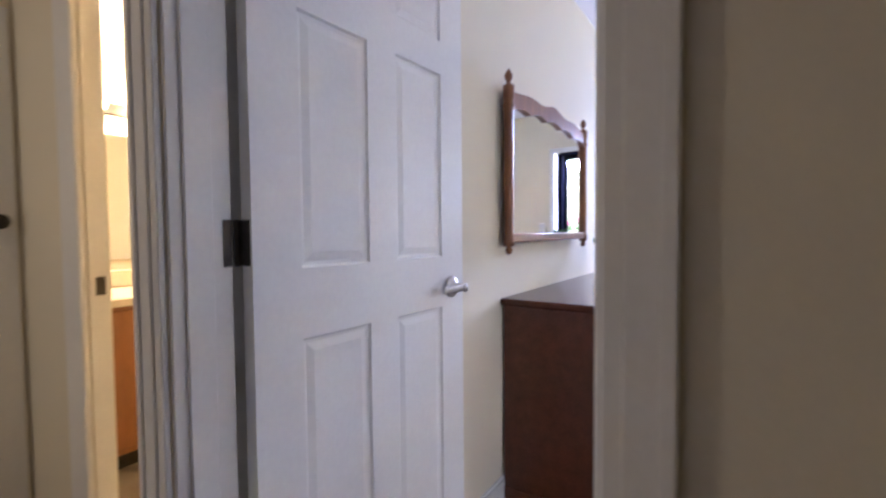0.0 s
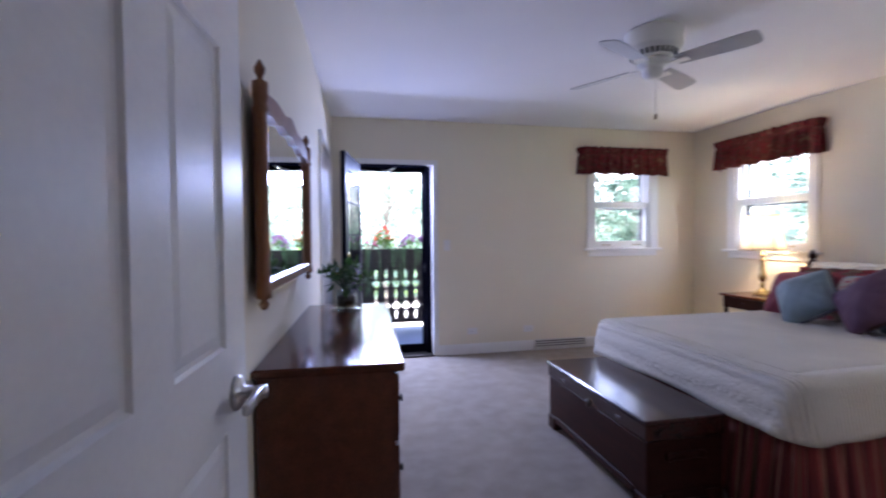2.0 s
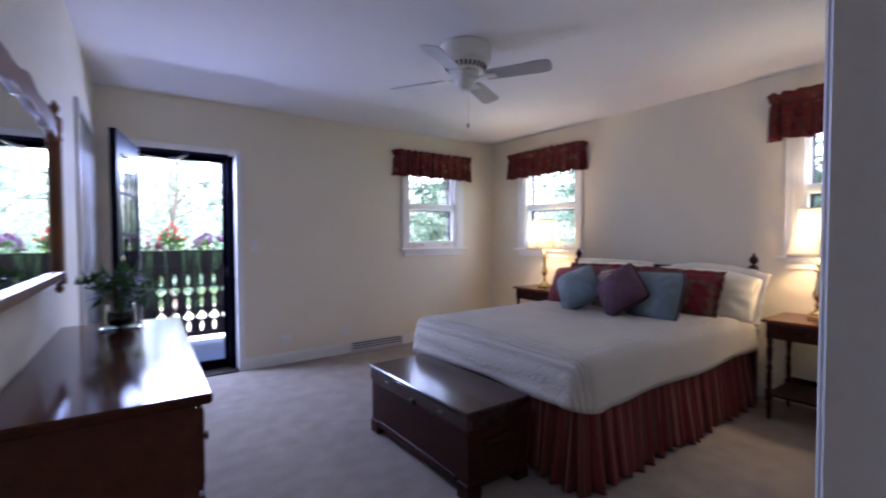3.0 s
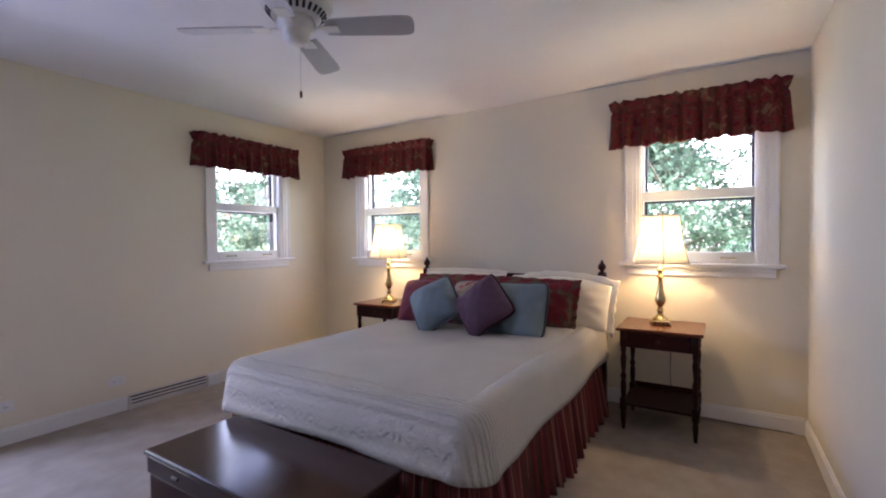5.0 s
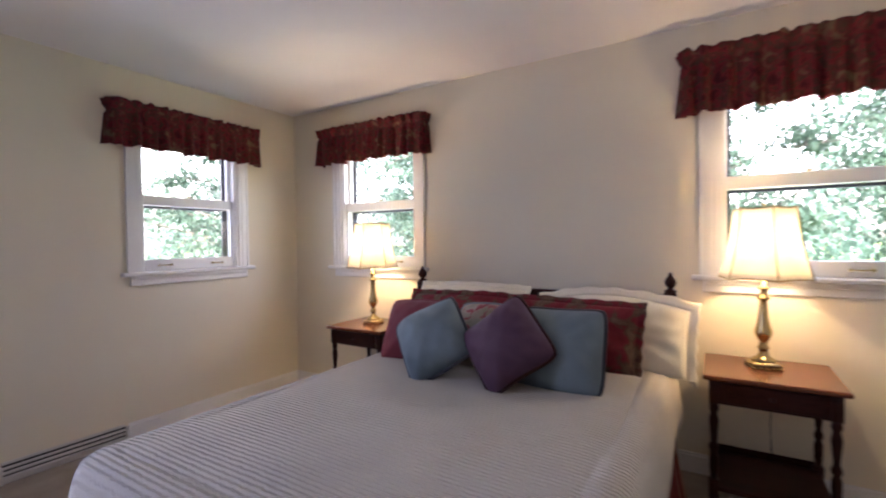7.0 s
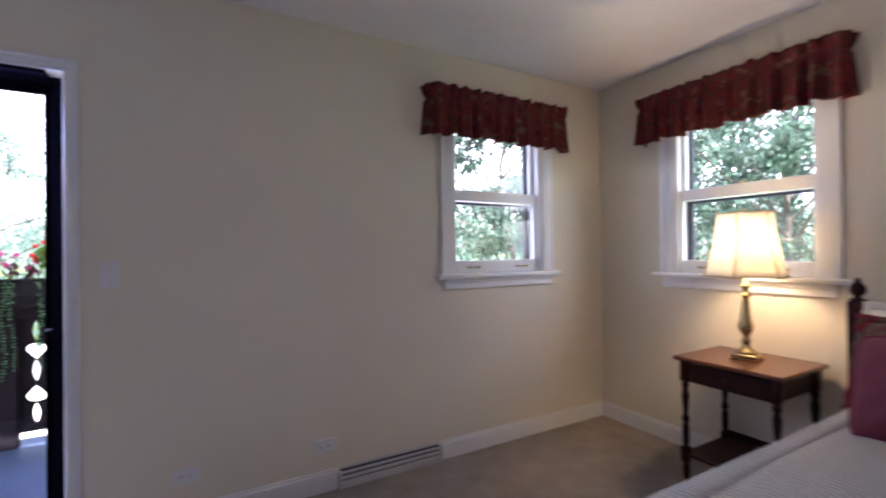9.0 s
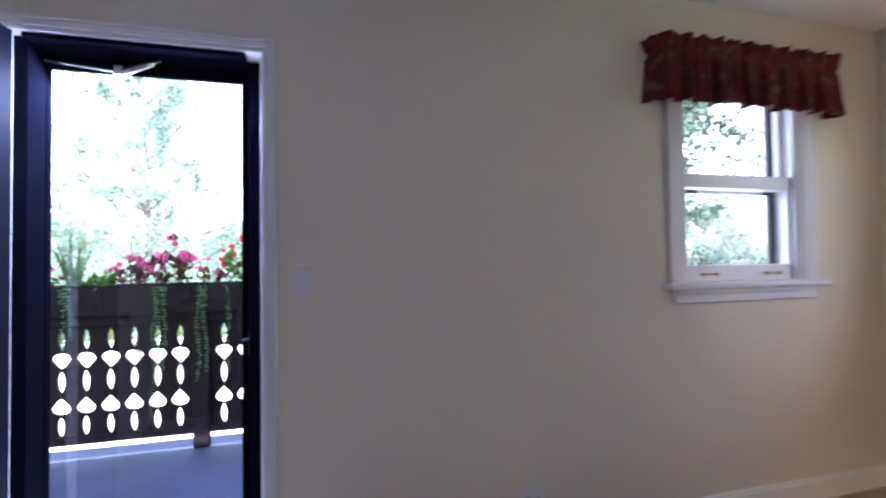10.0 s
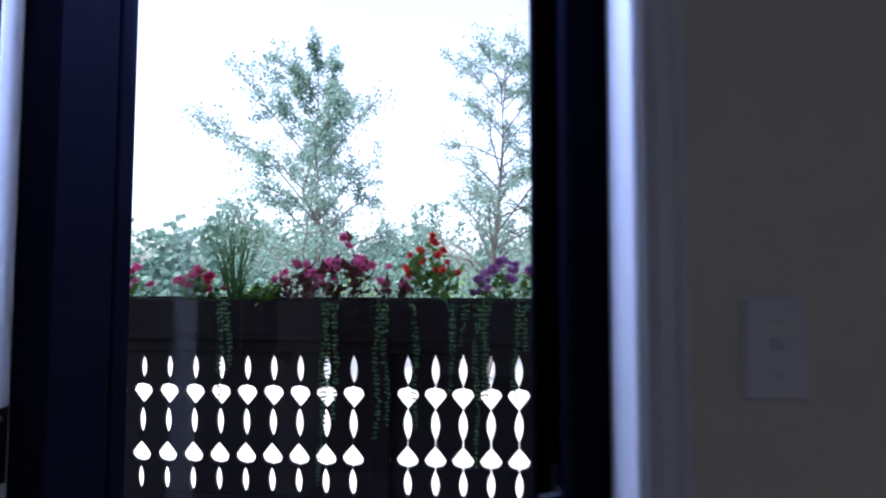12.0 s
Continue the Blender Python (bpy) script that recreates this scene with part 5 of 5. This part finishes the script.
def gap(z):
    """Half the width of the cut-out between two boards at height z: leaf, heart, leaf, heart upside down, leaf."""
    def leafw(z0, z1, w):
        t = (z - z0) / (z1 - z0)
        return w * math.sin(math.pi * t) ** 0.8 if 0 < t < 1 else 0.0

    def heart(t, w):
        if not 0 < t < 1:
            return 0.0
        return w * (t / 0.58) ** 0.8 if t < 0.58 else w * max(0.0, 1 - ((t - 0.58) / 0.42) ** 2) ** 0.38
    return 0.0025 + max(leafw(0.675, 0.815, 0.0185), leafw(0.385, 0.535, 0.020), leafw(0.085, 0.222, 0.0185), heart((z - 0.548) / 0.108, 0.054), heart((0.346 - z) / 0.108, 0.054))


def rail_board():
    bm = bmesh.new()
    zs = [0.075 + (0.85 - 0.075) * i / 96 for i in range(97)]
    t = 0.012
    rows = []
    for z in zs:
        h = PITCH / 2 - gap(z)
        rows.append([bm.verts.new(v) for v in ((-h, -t, z), (h, -t, z), (h, t, z), (-h, t, z))])
    for a, b in zip(rows, rows[1:]):
        for i in range(4):
            bm.faces.new((a[i], a[(i + 1) % 4], b[(i + 1) % 4], b[i]))
    bm.faces.new(rows[0][::-1])
    bm.faces.new(rows[-1])
    return bm


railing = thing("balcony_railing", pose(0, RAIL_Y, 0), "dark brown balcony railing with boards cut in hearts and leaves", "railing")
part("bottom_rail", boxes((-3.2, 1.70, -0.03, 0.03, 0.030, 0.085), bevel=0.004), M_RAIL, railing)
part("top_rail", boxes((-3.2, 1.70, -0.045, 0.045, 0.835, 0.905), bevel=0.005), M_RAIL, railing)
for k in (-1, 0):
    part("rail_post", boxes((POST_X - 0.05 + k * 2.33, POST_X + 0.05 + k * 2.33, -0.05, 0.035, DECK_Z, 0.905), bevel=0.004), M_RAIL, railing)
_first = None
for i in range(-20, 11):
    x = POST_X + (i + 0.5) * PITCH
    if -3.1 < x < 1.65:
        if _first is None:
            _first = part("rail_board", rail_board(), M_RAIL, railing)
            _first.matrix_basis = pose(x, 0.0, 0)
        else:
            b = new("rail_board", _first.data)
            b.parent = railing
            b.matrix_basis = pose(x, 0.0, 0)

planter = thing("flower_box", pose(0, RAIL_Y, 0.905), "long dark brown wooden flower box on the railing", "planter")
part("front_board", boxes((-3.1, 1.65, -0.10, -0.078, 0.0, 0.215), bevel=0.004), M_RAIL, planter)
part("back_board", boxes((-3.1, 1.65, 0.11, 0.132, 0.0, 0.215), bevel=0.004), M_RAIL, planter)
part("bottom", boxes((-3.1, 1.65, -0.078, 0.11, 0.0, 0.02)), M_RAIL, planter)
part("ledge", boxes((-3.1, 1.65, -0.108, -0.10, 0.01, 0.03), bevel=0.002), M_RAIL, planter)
part("soil", boxes((-3.09, 1.64, -0.077, 0.109, 0.02, 0.185)), M_SOIL, planter)
SOIL = 0.905 + 0.183


def petal_flower(bm, at, size, rnd, layers=2):
    c = Vector(at)
    ax = Vector((rnd.uniform(-0.5, 0.5), -0.8 + rnd.uniform(-0.4, 0.3), rnd.uniform(0.1, 0.8))).normalized()
    s = ax.orthogonal().normalized()
    w = ax.cross(s)
    for l in range(layers):
        for k in range(5):
            a = 2 * math.pi * (k + 0.5 * l) / 5 + rnd.uniform(-0.2, 0.2)
            d = (s * math.cos(a) + w * math.sin(a)) * (1 - 0.3 * l) + ax * (0.35 + 0.5 * l)
            leaf_quad(bm, c, d, ax.cross(d), size * (1 - 0.2 * l), size * 0.85, -0.1)


def flowering(name, x, spread, height, leaf_mat, flower_mat, n_stems, n_flowers, leaf, size, seed, label):
    rnd = random.Random(seed)
    t = thing(name, pose(x, RAIL_Y + 0.0, SOIL), label, "flowers")
    st, lv, fl = bmesh.new(), bmesh.new(), bmesh.new()
    tips = []
    for i in range(n_stems):
        r = rnd.uniform(-1, 1)
        h = height * (1 - 0.5 * r * r) * rnd.uniform(0.55, 1.0)
        tip = Vector((r * spread, rnd.uniform(-0.11, 0.09), h))
        base = Vector((tip.x * 0.5, tip.y * 0.4, 0.0))
        tube([base, base.lerp(tip, 0.55) + Vector((rnd.uniform(-0.01, 0.01), 0, 0.02)), tip], 0.0028, 5, st, taper=0.5)
        tips.append(tip)
        for j in range(rnd.randint(5, 8)):
            p = base.lerp(tip, rnd.uniform(0.25, 1.0))
            d = rand_dir(rnd, 0.15)
            d.y -= 0.2
            leaf_quad(lv, p, d, d.cross(Vector((rnd.uniform(-0.4, 0.4), 0.2, 1))), leaf * rnd.uniform(0.6, 1.2), leaf * rnd.uniform(0.5, 0.8))
    tips.sort(key=lambda p: -p.z)
    for i in range(n_flowers):
        p = tips[i % len(tips)] + Vector((rnd.uniform(-0.025, 0.025), rnd.uniform(-0.04, 0.01), rnd.uniform(-0.02, 0.025)))
        petal_flower(fl, p, size * rnd.uniform(0.75, 1.15), rnd)
    part("stems", st, leaf_mat, t)
    part("leaves", lv, leaf_mat, t)
    part("blossoms", fl, flower_mat, t)
    return t


flowering("begonia", -1.03, 0.16, 0.17, M_BEGLEAF, M_CRIMSON, 14, 22, 0.055, 0.030, 1, "crimson begonia in the flower box beside the reeds")
flowering("begonia", -0.45, 0.14, 0.26, M_BRONZELEAF, M_PINK, 15, 16, 0.065, 0.030, 2, "pink begonia with bronze leaves in the flower box")
flowering("begonia", -0.18, 0.15, 0.34, M_BRONZELEAF, M_PINK, 18, 26, 0.075, 0.034, 3, "tall pink begonia with dark bronze leaves")
flowering("begonia", 0.05, 0.10, 0.22, M_BRONZELEAF, M_PINK, 9, 8, 0.060, 0.026, 4, "small pink begonia in the flower box")
flowering("geranium", 0.27, 0.14, 0.35, M_BEGLEAF, M_RED, 13, 22, 0.085, 0.030, 5, "bright red flowering plant with broad green leaves")
flowering("petunia", 0.66, 0.18, 0.23, M_BEGLEAF, M_MAUVE, 18, 42, 0.05, 0.030, 6, "mauve flowers spilling over the flower box edge")
flowering("begonia", 1.05, 0.18, 0.26, M_BEGLEAF, M_PINK, 14, 22, 0.06, 0.030, 7, "pink begonia at the end of the flower box")
flowering("begonia", -1.5, 0.2, 0.22, M_BEGLEAF, M_PINK, 14, 20, 0.06, 0.030, 8, "pink begonia at the far end of the flower box")
flowering("foliage_plant", -0.66, 0.10, 0.12, M_BEGLEAF, M_BEGLEAF, 10, 4, 0.07, 0.02, 9, "low green foliage plant in the flower box")


def reeds():
    rnd = random.Random(14)
    t = thing("papyrus_reed", pose(-0.82, RAIL_Y, SOIL), "tall green umbrella reed in the flower box", "reed plant")
    bm = bmesh.new()
    for i in range(56):
        a = rnd.uniform(-0.42, 0.42)
        h = rnd.uniform(0.22, 0.46)
        tip = Vector((math.sin(a) * h + rnd.uniform(-0.03, 0.03), rnd.uniform(-0.07, 0.07), h * math.cos(a)))
        base = Vector((rnd.uniform(-0.03, 0.03), rnd.uniform(-0.03, 0.03), 0))
        tube([base, base.lerp(tip, 0.5) + Vector((0, 0, 0.02)), tip], 0.0032, 4, bm, taper=0.5)
        if i % 2 == 0:
            for k in range(9):
                d = rand_dir(rnd, 0.35)
                leaf_quad(bm, tip, d, d.cross(Vector((0, 0.3, 1))), rnd.uniform(0.05, 0.10), 0.007, 0.25)
    part("blades", bm, M_REED, t)


reeds()


def vine(x, length, strands, seed):
    """Thin hanging stems with small round leaves in pairs, set apart along each stem."""
    rnd = random.Random(seed)
    t = thing("trailing_vine", pose(x, RAIL_Y - 0.112, 0.905 + 0.215), "green trailing vine hanging over the flower box", "vine", "trailing vines")
    st, lv = bmesh.new(), bmesh.new()
    for s in range(strands):
        L = length * (1.0 if s == 0 else rnd.uniform(0.35, 0.9))
        x0 = (s - (strands - 1) / 2) * 0.034 + rnd.uniform(-0.012, 0.012)
        ph, sway = rnd.uniform(0, 6.28), rnd.uniform(-0.02, 0.02)
        n = int(L / 0.022)
        pts = [(x0 * 0.6, 0.05, 0.012), (x0, 0.0, 0.008)]
        for i in range(1, n):
            pts.append((x0 + sway * i / n + 0.008 * math.sin(i * 0.3 + ph), -0.006 - 0.010 * rnd.random(), -i * 0.022))
        tube(pts, 0.0011, 4, st)
        for j, p in enumerate(pts[2:]):
            f = 1.15 - 0.45 * j / n
            for k in (-1, 1):
                if rnd.random() < 0.12:
                    continue
                d = Vector((k * rnd.uniform(0.6, 1.0), rnd.uniform(-0.8, 0.2), rnd.uniform(-0.7, 0.25)))
                leaf_quad(lv, p, d, d.cross(Vector((rnd.uniform(-0.5, 0.5), -1, rnd.uniform(-0.2, 0.9)))), f * rnd.uniform(0.016, 0.024), f * rnd.uniform(0.013, 0.018))
        for i in range(7):
            d = rand_dir(rnd, 0.2)
            leaf_quad(lv, (x0 + rnd.uniform(-0.05, 0.05), rnd.uniform(-0.01, 0.05), rnd.uniform(-0.03, 0.015)), d, d.cross(Vector((0, 0, 1))), rnd.uniform(0.015, 0.026), 0.015)
    part("stems", st, M_VINE, t)
    part("leaves", lv, M_VINE, t)


for x, L, n, sd in ((-0.80, 0.55, 2, 1), (-0.27, 0.95, 2, 2), (-0.21, 0.62, 1, 3), (0.02, 0.72, 2, 4), (0.18, 0.66, 1, 5), (0.40, 0.50, 3, 6), (0.53, 0.85, 3, 7), (0.74, 0.50, 3, 8), (-1.35, 0.5, 2, 9), (1.15, 0.5, 2, 10)):
    vine(x, L, n, sd)

# ---- outdoors ----
GROUND = -2.75
structure("ground", boxes((-400, 400, -400, 400, GROUND - 0.5, GROUND)), M_GRASS, "lawn round the house", "lawn")
# pale slab added: glare of sunlit ground behind the railing, put into its colour
M_PALEGROUND = material("sunlit pale ground", (0.45, 0.44, 0.41), 0.9, scale=1.0, amount=0.08)
structure("driveway", boxes((-30, 30, 11.0, 30.0, GROUND, GROUND + 0.05)), M_PALEGROUND, "pale slab added for the glare of sunlit ground behind the railing", "driveway")
structure("house_foundation", boxes((-3.5, 4.1, -1.3, 5.62, GROUND, -0.121)), M_HOUSE, "white clapboard lower storey under the bedroom", "house wall")


def tree(name, x, y, height, crown, n_leaves, leaf, mat, seed, label, taper=0.75, base=0.3, droop=0.2, sway=0.28):
    """A tapered trunk, limbs, side branches and twigs; small leaves set along the twigs."""
    rnd = random.Random(seed)
    t = thing(name, pose(x, y, GROUND), label, "tree")
    wood = bmesh.new()
    trunk = [Vector((0, 0, 0))]
    for i in range(1, 9):
        trunk.append(trunk[-1] + Vector((rnd.uniform(-sway, sway), rnd.uniform(-sway, sway), height * 0.95 / 8)))
    tube(trunk, height * 0.011, 8, wood, taper=0.12)
    twigs = []
    for i in range(38):
        f = base + (0.99 - base) * ((i + rnd.random()) / 38)
        p = trunk[min(8, int(f * 8))].lerp(trunk[min(8, int(f * 8) + 1)], (f * 8) % 1.0)
        a = i * 2.4 + rnd.uniform(-0.5, 0.5)
        ln = crown * (0.35 + taper - taper * f) * rnd.uniform(0.6, 1.15)
        d = Vector((math.cos(a), math.sin(a), rnd.uniform(0.4, 1.2)))
        m1 = p + d * ln * 0.5
        e = m1 + (d + Vector((rnd.uniform(-0.4, 0.4), rnd.uniform(-0.4, 0.4), -droop - rnd.uniform(0, 0.5)))) * ln * 0.5
        tube([p, m1, e], height * 0.0045 * (1.3 - f), 5, wood, taper=0.25)
        for k in range(7):
            g = rnd.uniform(0.25, 1.0)
            q = p.lerp(m1, g * 2) if g < 0.5 else m1.lerp(e, g * 2 - 1)
            o = q + (d * 0.5 + rand_dir(rnd, -droop)) * ln * rnd.uniform(0.18, 0.42)
            tube([q, q.lerp(o, 0.5) + Vector((0, 0, 0.03 * ln)), o], height * 0.0016, 4, wood, taper=0.3)
            twigs.append((q, o, 0.05 + 0.07 * ln * rnd.uniform(0.4, 1.0), rnd.uniform(0.2, 1.0)))
    part("trunk", wood, M_BARK, t)
    total = sum(w[3] for w in twigs)
    verts, faces = [], []
    for q, o, r, weight in twigs:
        for i in range(int(n_leaves * weight / total)):
            p = q.lerp(o, rnd.uniform(0.1, 1.1)) + Vector((rnd.gauss(0, r), rnd.gauss(0, r), rnd.gauss(-0.2 * r, r * 0.7)))
            d = rand_dir(rnd, -0.25)
            s = d.orthogonal()
            s.rotate(Matrix.Rotation(rnd.uniform(0, 6.28), 3, d))
            L = leaf * rnd.uniform(0.6, 1.3)
            k = len(verts)
            verts += [p, p + d * L * 0.5 + s * L * 0.32, p + d * L, p + d * L * 0.5 - s * L * 0.32]
            faces.append((k, k + 1, k + 2, k + 3))
    me = bpy.data.meshes.new("crown")
    me.from_pydata(verts, [], faces)
    me.materials.append(mat)
    ob = new("crown", me)
    ob.parent = t
    return t


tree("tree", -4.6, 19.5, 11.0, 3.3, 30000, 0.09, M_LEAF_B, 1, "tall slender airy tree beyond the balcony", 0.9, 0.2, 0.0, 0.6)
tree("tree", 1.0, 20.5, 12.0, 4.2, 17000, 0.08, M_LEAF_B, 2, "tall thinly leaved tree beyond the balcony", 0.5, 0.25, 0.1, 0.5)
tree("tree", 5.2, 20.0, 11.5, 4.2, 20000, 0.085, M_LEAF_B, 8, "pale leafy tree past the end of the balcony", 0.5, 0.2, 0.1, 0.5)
tree("tree", 9.6, 13.6, 11.0, 3.6, 26000, 0.12, M_LEAF_A, 3, "full green tree seen through the side window", base=0.2)
tree("tree", 15.0, 9.0, 11.5, 4.6, 34000, 0.13, M_LEAF_A, 4, "full green tree outside the bedroom windows", base=0.2)
tree("tree", 14.0, 2.0, 10.5, 4.8, 36000, 0.125, M_LEAF_A, 5, "spreading maple tree outside the corner window", base=0.22)
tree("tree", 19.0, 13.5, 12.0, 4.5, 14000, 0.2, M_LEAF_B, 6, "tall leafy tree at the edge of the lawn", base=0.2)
tree("tree", 20.0, -4.0, 11.0, 4.5, 14000, 0.2, M_LEAF_A, 7, "leafy tree beside the neighbouring house", base=0.2)


def thicket():
    """The far belt of shrubs and low trees round the garden."""
    rnd = random.Random(77)
    verts, faces = [], []
    for i in range(330):
        ang = rnd.uniform(-70, 105)
        dist = rnd.uniform(25, 40)
        cx, cy = dist * math.sin(radians(ang)), 3 + dist * math.cos(radians(ang))
        top = rnd.uniform(3.5, 8.0)
        w = rnd.uniform(1.2, 2.6)
        for k in range(190):
            z = GROUND + top * rnd.random() ** 0.8
            rr = w * math.sqrt(max(0.05, 1 - ((z - GROUND) / top) ** 2))
            p = Vector((cx + rnd.gauss(0, rr * 0.5), cy + rnd.gauss(0, rr * 0.5), z))
            d = rand_dir(rnd)
            s = d.orthogonal()
            L = rnd.uniform(0.2, 0.42)
            n = len(verts)
            verts += [p, p + d * L * 0.5 + s * L * 0.33, p + d * L, p + d * L * 0.5 - s * L * 0.33]
            faces.append((n, n + 1, n + 2, n + 3))
    me = bpy.data.meshes.new("far_thicket")
    me.from_pydata(verts, [], faces)
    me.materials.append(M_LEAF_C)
    tagged(new("far_thicket", me), "belt of shrubs and low trees round the garden", "woods", kind="stuff")


thicket()


def far_house():
    h = thing("house", pose(27.0, 3.0, GROUND, 0, 0, 8), "white clapboard house with a grey roof among the trees", "house")
    part("wall", boxes((0, 7, -4.5, 4.5, 0, 3.6)), M_HOUSE, h)
    r = bmesh.new()
    v = [r.verts.new(c) for c in ((-0.4, -4.8, 3.5), (-0.4, 4.8, 3.5), (3.5, 4.8, 5.6), (3.5, -4.8, 5.6), (7.4, 4.8, 3.5), (7.4, -4.8, 3.5))]
    for f in ((0, 3, 2, 1), (3, 5, 4, 2), (0, 1, 4, 5), (1, 2, 4), (0, 5, 3)):
        r.faces.new([v[i] for i in f])
    part("roof", r, M_ROOF, h, "grey shingled gable roof")
    for y in (-3.2, -1.0, 1.2, 3.2):
        w = part("window", boxes((-0.06, 0.0, y - 0.55, y + 0.55, 1.1, 2.5), bevel=0.01), M_TRIM, h)
        part("pane", boxes((-0.07, -0.06, y - 0.45, y + 0.45, 1.2, 2.4)), M_STORM, w)


far_house()
